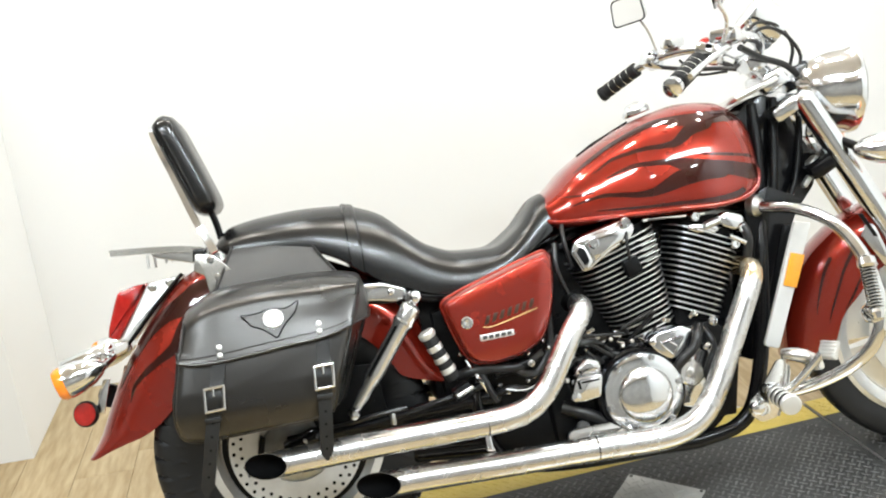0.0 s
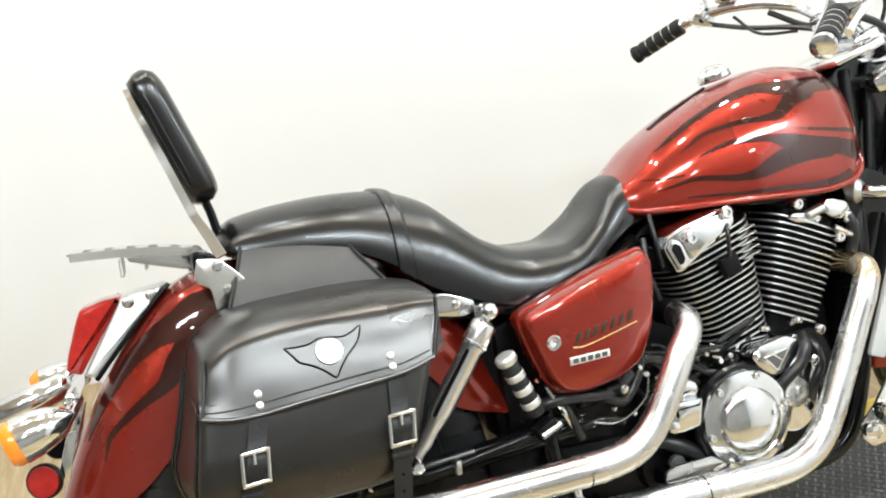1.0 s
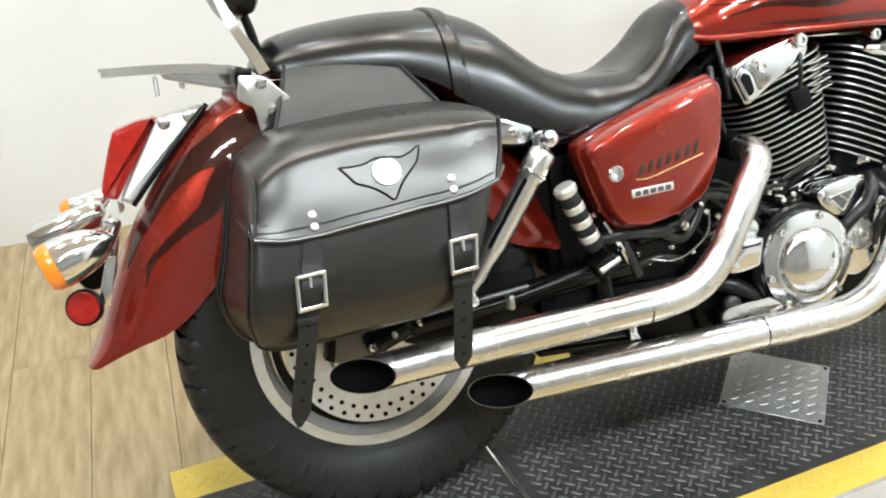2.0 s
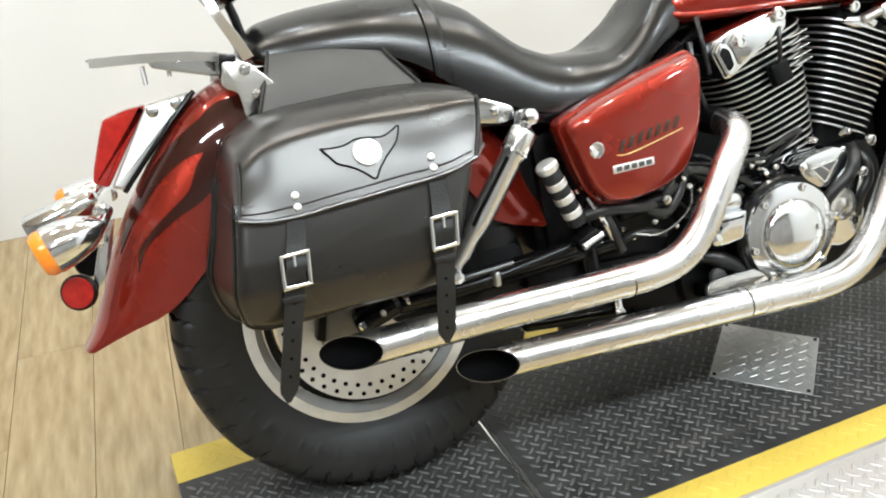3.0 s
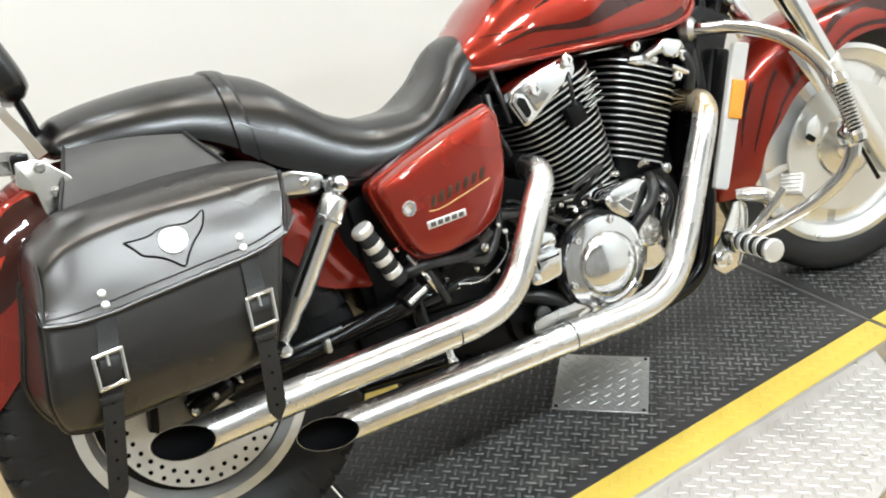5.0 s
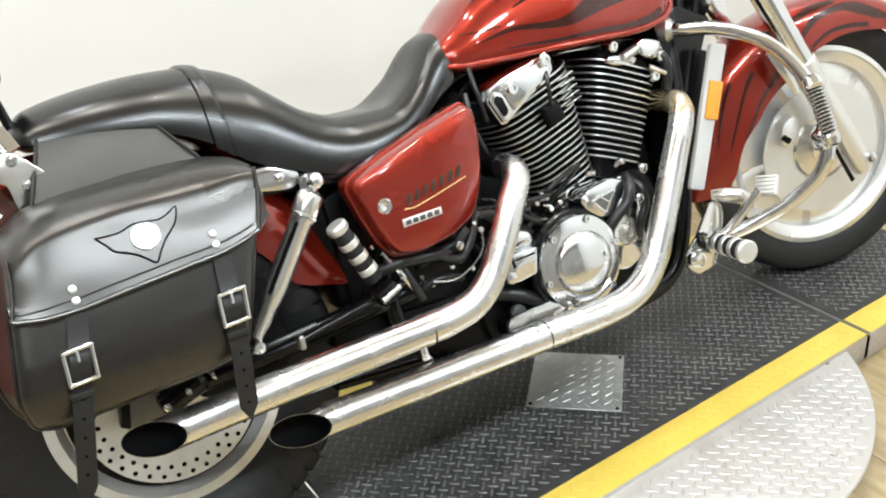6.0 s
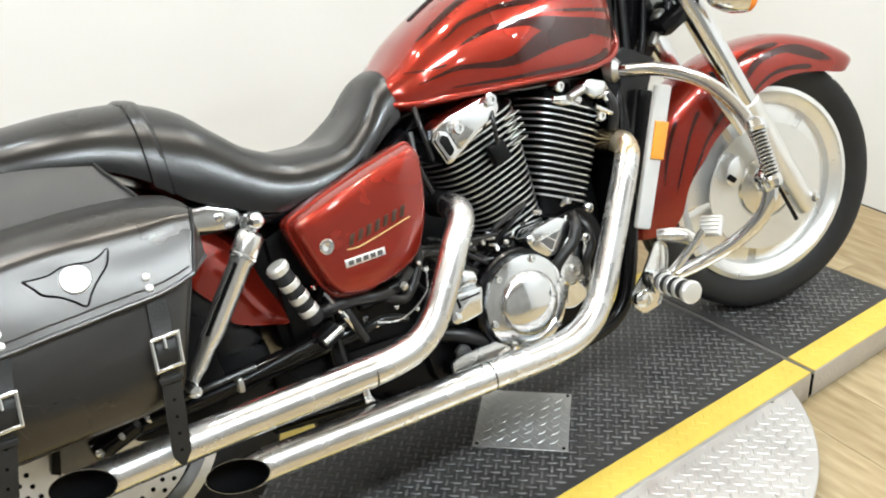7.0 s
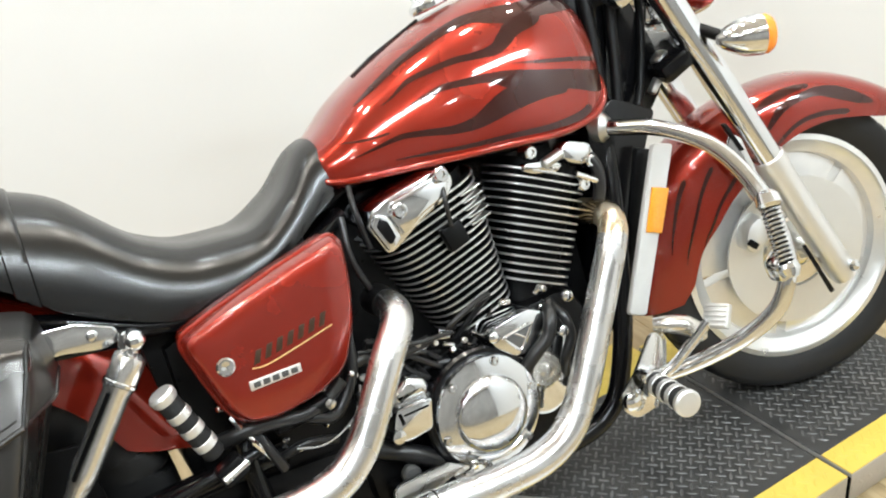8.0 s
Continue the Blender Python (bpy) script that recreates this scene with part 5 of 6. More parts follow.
for k in range(22):
    x_, z_ = rng.uniform(0.36, 0.60), rng.uniform(0.36, 0.47)
    y_ = -0.165 - rng.uniform(0.0, 0.03)
    part("fitting_bolt", lathe([(0.0055, 0), (0.0055, 0.006), (0.003, 0.008), (0.0005, 0.008)], (x_, y_, z_), (rng.uniform(-0.6, 0.6), -1, rng.uniform(0, 0.8)), 8), M_CHROME if k % 3 else M_BLACK, bike)

# ---- front end, turned with the bars ----
def leg(z, y):
    return Vector((1.657 - 0.518 * (z - 0.333), y, z))


for s in (-1, 1):
    lo = part("fork_leg", turn(lathe([(0.012, 0), (0.024, 0.006), (0.029, 0.03), (0.030, 0.20), (0.030, 0.30), (0.032, 0.31), (0.032, 0.33), (0.027, 0.335)], leg(0.272, s * 0.128), FORK_AXIS, 28), ST), M_SATIN, bike, "satin lower fork leg")
    up_len = 0.44
    part("fork_tube", turn(lathe([(0.0285, 0), (0.0285, up_len - 0.01), (0.026, up_len), (0.020, up_len + 0.006)], leg(0.565, s * 0.128), FORK_AXIS, 28), ST), M_CHROME, lo, "chrome upper fork tube")
    part("fork_bolt", turn(lathe([(0.010, -0.012), (0.012, 0.006), (0.008, 0.012), (0.001, 0.013)], leg(0.315, s * 0.128) + Vector((0.02, s * 0.03, -0.005)), (0, s, 0), 16), ST), M_CHROME, lo)
part("front_axle", turn(rod((1.636, -0.14, 0.333), (1.636, 0.14, 0.333), 0.013), ST), M_STEEL, bike)
bm = slab([(1.44, 0.60), (1.455, 0.635), (1.475, 0.62), (1.520, 0.50), (1.505, 0.495)], -0.146, -0.138, 0.003)
part("fender_stay", turn(bm, ST), M_CHROME, bike, "chrome front fender stay")
part("fork_slot", turn(slab([(1.436, 0.655), (1.446, 0.655), (1.478, 0.596), (1.468, 0.596)], -0.150, -0.140, 0.002), ST), M_BLACKM, bike)
cal = part("front_caliper", turn(slab([(1.49, 0.375), (1.498, 0.42), (1.53, 0.44), (1.548, 0.42), (1.545, 0.375), (1.51, 0.358)], -0.098, -0.045, 0.012, round_r=0.018), ST), M_SATIN, bike, "cast front brake caliper")
part("caliper_pad", turn(block((1.505, -0.100, 0.385), (0.022, 0.012, 0.014), (0, 40, 0), 0.003), ST), M_BLACKM, cal)
part("axle_clamp", turn(slab([(1.585, 0.372), (1.591, 0.374), (1.648, 0.262), (1.640, 0.258)], -0.150, -0.143, 0.001), ST), M_BLACKM, bike, "dark line of the axle clamp")
for z, th, m_ in ((0.950, 0.040, M_CHROME), (0.800, 0.040, M_BLACK)):
    c = leg(z, 0) - Vector((0.032, 0, 0.012))
    part("triple_clamp", turn(block(c, (0.105, 0.285, th), (0, -29, 0), 0.014), ST), m_, bike, "fork clamp")
part("yoke_plate", block((1.215, 0, 0.976), (0.115, 0.270, 0.016), (0, -19, -12), 0.006), M_ALU, bike, "bright upper yoke plate")
# headlight
HB = Vector((1.306, 0, 0.966))
hl = part("headlight", turn(lathe([(0.0022, 0.0000), (0.0331, 0.0044), (0.0684, 0.0243), (0.0916, 0.0552), (0.1049, 0.0994), (0.1104, 0.1380), (0.1148, 0.1457), (0.1170, 0.1568), (0.1137, 0.1722), (0.1071, 0.1766)], HB, (1, 0, -0.05), 44), STU), M_CHROME, bike, "chrome bullet headlight shell")
part("lens", turn(lathe([(0.1071, 0.1733), (0.0938, 0.1833), (0.0552, 0.1921), (0.0011, 0.1954)], HB, (1, 0, -0.05), 36), STU), M_GLASS, hl, "clear headlight lens")
part("reflector_bowl", turn(lathe([(0.1049, 0.1678), (0.0883, 0.1214), (0.0552, 0.0828), (0.0110, 0.0662)], HB, (1, 0, -0.05), 36, caps=False), STU), M_CHROME, hl)
part("headlight_mount", turn(block((1.375, 0, 0.872), (0.05, 0.07, 0.06), (0, 10, 0), 0.012), STU), M_CHROME, hl)
# instrument pod and risers
pod = part("instrument_pod", turn(lathe([(0.024, -0.062), (0.048, -0.056), (0.056, -0.036), (0.058, 0.018), (0.062, 0.024), (0.062, 0.036), (0.055, 0.041)], (1.268, 0.0, 1.152), (-0.72, 0, 0.70), 36), STU), M_CHROME, bike, "chrome instrument pod")
part("dial", turn(lathe([(0.054, 0.0395), (0.001, 0.0396)], (1.268, 0.0, 1.152), (-0.72, 0, 0.70), 28), STU), M_BLACKM, pod, "dark dial face")
for s in (-1, 1):
    part("bar_riser", turn(rod((1.285, s * 0.045, 0.985), (1.235, s * 0.045, 1.055), 0.019), STU), M_CHROME, bike, "chrome handlebar riser")
part("bar_clamp", turn(block((1.236, 0, 1.052), (0.052, 0.135, 0.046), (0, -20, 0), 0.012), STU), M_CHROME, bike, "chrome handlebar clamp")
part("clamp_cover", turn(block((1.270, 0, 1.000), (0.070, 0.16, 0.050), (0, -29, 0), 0.014), STU), M_CHROME, bike, "chrome top yoke cover")
bar_r = [(1.228, 0, 1.055), (1.228, -0.06, 1.056), (1.205, -0.12, 1.085), (1.150, -0.185, 1.105), (1.080, -0.240, 1.105), (1.010, -0.294, 1.083), (0.936, -0.369, 1.036)]
DROP = Vector((-0.055, -0.090, -0.064))
near = [Vector(p) + DROP * k for p, k in zip(bar_r, (0, 0, 0.12, 0.38, 0.75, 1.0, 1.0))]
bars = part("handlebar", turn(tube([(x, -y, z) for x, y, z in bar_r[::-1]] + near[1:], 0.0128, 16, 6), SB), M_CHROME, bike, "swept-back chrome handlebar")
for s in (-1, 1):
    SS = SB if s > 0 else Matrix.Translation(DROP) @ SB
    g0, g1 = Vector((1.012, s * 0.293, 1.083)), Vector((0.930, s * 0.374, 1.033))
    L = (g1 - g0).length
    prof_g = [(0.013, 0), (0.0208, 0.002)]
    for k in range(5):
        h = 0.006 + k * (L - 0.012) / 5
        prof_g += [(0.0208, h), (0.0208, h + 0.016), (0.0180, h + 0.018), (0.0180, h + 0.022)]
    gr = part("grip", turn(lathe(prof_g + [(0.0208, L - 0.004), (0.018, L)], g0, g1 - g0, 22), SS), M_GRIP, bars, "black rubber grip with bright rings")
    for k in range(4):
        h = 0.024 + k * (L - 0.012) / 5
        part("grip_ring", turn(lathe([(0.0180, h), (0.0204, h + 0.001), (0.0204, h + 0.003), (0.0180, h + 0.004)], g0, g1 - g0, 22), SS), M_ALU, gr)
    part("grip_end", turn(lathe([(0.017, L - 0.004), (0.0215, L), (0.0215, L + 0.012), (0.014, L + 0.016), (0.001, L + 0.0165)], g0, g1 - g0, 22), SS), M_CHROME if s < 0 else M_GRIP, gr)
    sw = part("switch_housing", turn(block((1.048, s * 0.262, 1.098), (0.060, 0.050, 0.046), (0, 20, -35 * s * -1), 0.012), SS), M_CHROME, bars, "chrome switch housing")
    for bx_, bz_ in ((1.040, 1.112), (1.050, 1.094), (1.036, 1.086)):
        part("switch_button", turn(block((bx_, s * 0.262 - 0.024, bz_), (0.014, 0.008, 0.010), (0, 20, 35 * s), 0.002), SS), M_BLACKM, sw)
    part("lever", turn(tube([(1.095, s * 0.255, 1.110), (1.06, s * 0.315, 1.098), (1.00, s * 0.365, 1.070), (0.955, s * 0.405, 1.045)], [0.008, 0.007, 0.006, 0.007], 10), SS), M_CHROME, bars, "chrome hand lever")
    part("reservoir", turn(block((1.10, s * 0.225, 1.135), (0.065, 0.045, 0.034), (0, 0, 40 * s), 0.009), SS), M_CHROME, bars, "chrome fluid reservoir")
    stem = [(1.066, 0.258, 1.108), (1.060, 0.270, 1.150), (1.050, 0.284, 1.190), (1.036, 0.296, 1.222)] if s > 0 else [(1.085, -0.250, 1.115), (1.085, -0.285, 1.165), (1.06, -0.310, 1.20), (1.06, -0.318, 1.212)]
    part("mirror_stem", turn(tube(stem, 0.005, 10), SS), M_CHROME, bars)
    mm = Matrix.Translation((1.010, s * 0.314, 1.250) if s > 0 else (1.048, -0.318, 1.226)) @ Matrix.Diagonal((1, 1.46 if s > 0 else 1.1, 1.10, 1)) @ pose(0, 0, 0, 0, -10, 33 if s > 0 else -22)
    sh_ = bmesh.new()
    rings = []
    for x, k in ((-0.002, 0.97), (0.0, 1.0), (0.012, 0.96), (0.022, 0.75), (0.026, 0.4)):
        rings.append([(x, y * k, z * k) for y, z in rounded([(-0.056, -0.033), (-0.050, 0.036), (0.050, 0.036), (0.056, -0.033)], 0.02, 4)])
    skin(sh_, rings)
    mir = part("mirror", turn(turn(sh_, mm), SS), M_CHROME, bars, "chrome-backed rear-view mirror")
    gl = bmesh.new()
    gl.faces.new([gl.verts.new((-0.0035, y * 0.94, z * 0.94)) for y, z in rounded([(-0.056, -0.033), (-0.050, 0.036), (0.050, 0.036), (0.056, -0.033)], 0.02, 4)])
    part("mirror_glass", turn(turn(gl, mm), SS), M_MIRROR, mir)
    part("mirror_rim", turn(turn(tube([(-0.003, y * 0.97, z * 0.97) for y, z in (lambda q_: q_ + q_[:1])(rounded([(-0.056, -0.033), (-0.050, 0.036), (0.050, 0.036), (0.056, -0.033)], 0.014, 3))], 0.0022, 6, 1, smooth=False), mm), SS), M_BLACKM, mir)
    # turn signals on the fork
    t0 = leg(0.838, s * 0.140) + Vector((0.022, 0, 0))
    ts = part("turn_signal", turn(lathe([(0.008, -0.01), (0.018, 0.0), (0.028, 0.018), (0.035, 0.040), (0.037, 0.062), (0.037, 0.070), (0.034, 0.072)], t0 + Vector((0.016, s * 0.046, -0.022)), (1, s * 0.12, -0.06), 28), ST), M_CHROME, bike, "chrome bullet turn signal with amber lens")
    part("lens", turn(lathe([(0.0355, 0.070), (0.036, 0.080), (0.031, 0.088), (0.001, 0.092)], t0 + Vector((0.016, s * 0.046, -0.022)), (1, s * 0.12, -0.06), 28), ST), M_AMBER, ts, "amber lens")
    part("stalk", turn(rod(t0 + Vector((-0.005, s * 0.0, 0.0)), t0 + Vector((0.026, s * 0.044, -0.021)), 0.011), ST), M_BLACKM, ts)
part("tell_tale", turn(lathe([(0.012, 0), (0.011, 0.006), (0.001, 0.009)], (0.998, -0.352, 1.066), (-0.5, -0.4, 1), 16), SB), M_REDLENS, bars, "small red lamp on the bars")
for pts, r in (([(1.20, -0.12, 1.12), (1.24, -0.09, 1.145), (1.30, -0.05, 1.13), (1.335, -0.03, 1.08), (1.325, -0.02, 1.02)], 0.0045), ([(1.19, -0.14, 1.10), (1.25, -0.10, 1.13), (1.31, -0.06, 1.11), (1.35, -0.04, 1.05), (1.33, -0.02, 0.99)], 0.0045),
               ([(1.18, -0.14, 1.09), (1.24, -0.09, 1.06), (1.31, -0.06, 1.03), (1.345, -0.05, 0.98), (1.335, -0.05, 0.90)], 0.0085), ([(1.16, 0.16, 1.09), (1.22, 0.10, 1.05), (1.28, 0.06, 1.04), (1.33, 0.05, 1.0)], 0.007),
               ([(1.05, 0.25, 1.08), (1.12, 0.18, 1.06), (1.19, 0.11, 1.05), (1.26, 0.05, 1.03)], 0.006), ([(1.10, 0.22, 1.09), (1.13, 0.15, 1.045), (1.20, 0.10, 1.04)], 0.004)):
    part("control_cable", turn(tube(pts, r, 8, 8), STU), M_CABLE, bike, "black control cable")
part("horn_bracket", block((1.344, -0.074, 0.772), (0.034, 0.030, 0.050), (0, -38, 10), 0.009), M_CAST, bike, "dull cast bracket")
part("horn_bracket", block((1.318, -0.076, 0.742), (0.014, 0.020, 0.048), (0, 42, 0), 0.005), M_CAST, bike, "dull cast bracket arm")

# ---- tail: lamp, rack, backrest, signals ----
tail = part("tail_lamp", slab([(-0.293, 0.724), (-0.229, 0.731), (-0.217, 0.731), (-0.352, 0.594), (-0.372, 0.602)], -0.050, 0.050, 0.006, segs=3, round_r=0.004), M_SATIN, bike, "flat-sided chrome tail lamp housing")
part("lens", slab([(-0.291, 0.724), (-0.324, 0.722), (-0.363, 0.712), (-0.374, 0.688), (-0.394, 0.635), (-0.399, 0.613), (-0.376, 0.603)], -0.047, 0.047, 0.009, segs=3, round_r=0.006), M_REDLENS, tail, "red tail lamp lens")
for x_, z_ in [(-0.245, 0.719), (-0.284, 0.713)]:
    part("lamp_screw", lathe([(0.010, 0), (0.010, 0.002), (0.007, 0.004), (0.001, 0.004)], (x_, -0.050, z_), (0, -1, 0), 16), M_STEEL, tail)
part("fender_edge", tube([(-0.214, -0.057, 0.734), (-0.252, -0.057, 0.698), (-0.295, -0.057, 0.655), (-0.353, -0.057, 0.593)], 0.0042, 8), M_BLACK, tail, "black gasket along the fender")
# signals and plate bracket
for s in (-1, 1):
    t0 = Vector((-0.386, 0.165, 0.584)) if s > 0 else Vector((-0.398, -0.165, 0.563))
    d = Vector((-1, s * 0.12, -0.30))
    ts = part("turn_signal", lathe([(0.006, -0.012), (0.018, 0.0), (0.029, 0.02), (0.035, 0.045), (0.037, 0.066), (0.037, 0.074), (0.034, 0.076)], t0, d, 28), M_CHROME, bike, "chrome bullet turn signal with amber lens")
    part("lens", lathe([(0.0355, 0.074), (0.036, 0.085), (0.031, 0.094), (0.001, 0.098)], t0, d, 28), M_AMBER, ts, "amber lens")
    part("stalk", rod((-0.385, s * 0.09, 0.575), t0 + Vector((0.004, 0, 0)), 0.011), M_CHROME, ts)
    rf = part("round_reflector", lathe([(0.026, -0.008), (0.0285, -0.004), (0.0285, 0.004), (0.026, 0.006)], (-0.449, s * 0.128, 0.462), (-0.30, s, 0.1), 32), M_BLACKM, bike, "round red reflector in a black rim")
    part("reflector_lens", lathe([(0.0255, 0.005), (0.024, 0.008), (0.001, 0.0095)], (-0.449, s * 0.128, 0.462), (-0.30, s, 0.1), 32), M_REDLENS, rf)
    part("reflector_stay", slab([(-0.43, 0.462), (-0.405, 0.53), (-0.39, 0.53), (-0.412, 0.455)], *sorted((s * 0.118, s * 0.124)), 0.002), M_CHROME, rf)
part("signal_bar", rod((-0.392, -0.13, 0.578), (-0.392, 0.13, 0.578), 0.012), M_CHROME, bike, "chrome signal bar")
part("plate_lamp", lathe([(0.016, 0), (0.024, 0.01), (0.026, 0.07), (0.028, 0.12), (0.026, 0.125), (0.022, 0.12), (0.018, 0.10)], (-0.405, 0.045, 0.582), (-0.88, 0.05, -0.28), 26), M_CHROME, bike, "chrome plate lamp housing")
# rack
rk_x, rk_z = [-0.362, -0.335, -0.22, -0.15], [0.802, 0.801, 0.792, 0.778]
rk = bmesh.new()
skin(rk, [[(x, -0.066, curve1(rk_x, rk_z, x) + dz) for dz in (-0.008, 0.006)][::1] + [(x, -0.060, curve1(rk_x, rk_z, x) + dz) for dz in (0.006, -0.008)] for x in (-0.362, -0.33, -0.29, -0.25, -0.21, -0.18, -0.15)])
rack = part("luggage_rack", rk, M_ALU, bike, "chrome luggage rack")
rk = bmesh.new()
skin(rk, [[(x, 0.060, curve1(rk_x, rk_z, x) - 0.008), (x, 0.060, curve1(rk_x, rk_z, x) + 0.006), (x, 0.066, curve1(rk_x, rk_z, x) + 0.006), (x, 0.066, curve1(rk_x, rk_z, x) - 0.008)] for x in (-0.362, -0.33, -0.29, -0.25, -0.21, -0.18, -0.15)])
part("rack_rail", rk, M_ALU, rack)
for k in range(6):
    x = -0.175 - 0.036 * k
    part("rack_slat", block((x, 0, curve1(rk_x, rk_z, x) + 0.004), (0.022, 0.122, 0.005), (0, 4, 0), 0.0015), M_CHROME, rack)
for s in (-1, 1):
    part("rack_side", slab([(-0.275, 0.788), (-0.270, 0.780), (-0.235, 0.768), (-0.185, 0.754), (-0.15, 0.750), (-0.15, 0.778), (-0.22, 0.786)], *sorted((s * 0.060, s * 0.064)), 0.0015), M_CHROME, rack, "chrome rack side plate")
    part("rack_bolt", rod((-0.245, s * 0.05, 0.785), (-0.245, s * 0.05, 0.762), 0.003), M_SATIN, rack)
    part("rack_bolt", rod((-0.285, s * 0.05, 0.785), (-0.285, s * 0.05, 0.755), 0.0035), M_SATIN, rack)
    bk = part("backrest_bracket", slab([(-0.168, 0.773), (-0.130, 0.767), (-0.095, 0.730), (-0.134, 0.673), (-0.148, 0.684), (-0.152, 0.722), (-0.175, 0.736)], *sorted((s * 0.160, s * 0.166)), 0.002, round_r=0.006), M_ALU, bike, "polished backrest side bracket")
    part("bracket_arm", block((-0.160, s * 0.112, 0.768), (0.026, 0.10, 0.030), (0, 8, 0), 0.003), M_BLACK, bk, "black rack clamp")
    for p in ((-0.136, 0.757), (-0.124, 0.716)):
        part("bracket_bolt", lathe([(0.009, 0), (0.009, 0.004), (0.006, 0.008), (0.001, 0.009)], (p[0], s * 0.166, p[1]), (0, s, 0), 16), M_CHROME, bk)
flat = bmesh.new()
bar_p = smooth_path([(-0.126, -0.150, 0.770), (-0.140, -0.136, 0.805), (-0.161, -0.124, 0.850), (-0.195, -0.114, 0.950), (-0.224, -0.107, 1.034), (-0.232, -0.070, 1.068), (-0.234, 0, 1.072)], 6)
rows_ = []
for i, p in enumerate(bar_p):
    w_ = 0.0100 - 0.005 * min(1, i / 26)
    dv = (bar_p[min(i + 1, len(bar_p) - 1)] - bar_p[max(i - 1, 0)]).normalized()
    nv_ = Vector((dv.z, 0, -dv.x)).normalized() if abs(dv.y) < 0.8 else Vector((0.94, 0, 0.34))
    sv_ = dv.cross(nv_).normalized()
    rows_.append([p + nv_ * w_ * cu + sv_ * 0.0042 * cv for cu, cv in ((-1, -0.6), (-0.9, -1), (0.9, -1), (1, -0.6), (1, 0.6), (0.9, 1), (-0.9, 1), (-1, 0.6))])
skin(flat, rows_)
part("backrest_bar", flat, M_CHROME, bike, "flat chrome backrest bar")
bm = bmesh.new()
rings = []
c0, c1 = Vector((-0.127, 0, 0.862)), Vector((-0.207, 0, 1.088))
ax_p = (c1 - c0).normalized()
nrm = Vector((ax_p.z, 0, -ax_p.x))
for i in range(25):
    t = i / 24
    u = 2 * t - 1
    k = (1 - abs(u) ** 7) ** 0.5 if abs(u) < 1 else 0.0
    k = max(k, 0.03)
    ring = []
    for j in range(36):
        a = 2 * math.pi * j / 36
        y = math.copysign(abs(math.cos(a)) ** 0.45, math.cos(a)) * (0.088 + 0.030 * k)
        n_ = math.copysign(abs(math.sin(a)) ** 0.6, math.sin(a)) * (0.030 if math.sin(a) > 0 else 0.037) * (0.35 + 0.65 * k)
        ring.append(c0 + (c1 - c0) * t + Vector((0, y, 0)) + nrm * n_)
    rings.append(ring)
skin(bm, rings)
pad = part("backrest_pad", bm, M_SEAT, bike, "padded black vinyl backrest", 60)
part("pad_piping", tube([c0 + (c1 - c0) * t + Vector((0, y, 0)) + nrm * -0.012 for t, y in ((0.06, -0.10), (0.2, -0.119), (0.5, -0.1205), (0.8, -0.119), (0.95, -0.098))], 0.0022, 6), M_SEAT, pad)
part("pad_bracket", tube([(-0.118, -0.03, 0.80), (-0.125, -0.03, 0.84), (-0.138, -0.03, 0.885)], 0.008, 10), M_BLACK, bike, "black pad bracket")

# ---- saddlebag hanging on the right side ----
bag = thing("saddlebag", "black leather saddlebag with two buckled straps, hanging beside the wheel", "saddlebag", M_BIKE)
FRONT = [(-0.200, 0.600), (-0.219, 0.502), (-0.228, 0.455), (-0.219, 0.412), (-0.190, 0.401), (-0.143, 0.402), (-0.060, 0.406), (0.040, 0.410), (0.079, 0.417), (0.106, 0.498), (0.136, 0.576), (0.140, 0.612)]
BACK = [(-0.212, 0.620), (-0.231, 0.540), (-0.256, 0.463), (-0.251, 0.424), (-0.234, 0.380), (-0.190, 0.370), (-0.100, 0.384), (0.040, 0.394), (0.104, 0.404), (0.142, 0.498), (0.176, 0.576), (0.180, 0.620)]
bx, bz = -0.04, 0.505


def bag_ring(y, k, g):
    """Outline of the bag at depth y: k runs from the back's shape to the front's, g shrinks it towards the middle."""
    out = []
    for x, z in rounded([(b[0] + (f[0] - b[0]) * k, b[1] + (f[1] - b[1]) * k) for f, b in zip(FRONT, BACK)], 0.030, 5):
        x, z = bx + (x - bx) * g, bz + (z - bz) * g
        sag = 0.0012 * math.sin(23 * x + 13 * z) + 0.0008 * math.sin(52 * x - 19 * z) if y < -0.36 else 0.0
        hang = 4.2 * max(0.0, 0.475 - z) ** 2 * k
        out.append((x, y + 0.030 * max(0.0, z - 0.50) / 0.14 + hang + sag, z))
    return out


bm = bmesh.new()
skin(bm, [bag_ring(*q) for q in ((-0.178, 0, 0.93), (-0.182, 0, 0.985), (-0.192, 0.03, 1.0), (-0.250, 0.30, 1.0), (-0.310, 0.66, 1.0), (-0.365, 0.95, 1.0), (-0.379, 0.99, 0.996), (-0.388, 1, 0.982),
                                 (-0.3930, 1, 0.955), (-0.3955, 1, 0.90), (-0.3970, 1, 0.78), (-0.3978, 1, 0.60), (-0.3980, 1, 0.35))])
body = part("bag_body", bm, M_LEATHER, bag, "black leather bag body", 60)
for y, k, g in ((-0.378, 0.99, 1.003), (-0.222, 0.17, 1.003), (-0.196, 0.05, 1.003)):
    q = bag_ring(y, k, g)
    part("piping", tube(q + q[:1], 0.0030, 6, 1, smooth=False), M_LEATHER, body)


def lid_edge(x):
    return curve1([-0.2031, -0.1834, -0.154, -0.123, -0.075, -0.0256, 0.0247, 0.0673, 0.1027, 0.1369], [0.566, 0.561, 0.557, 0.557, 0.561, 0.565, 0.5695, 0.5725, 0.578, 0.589], x)


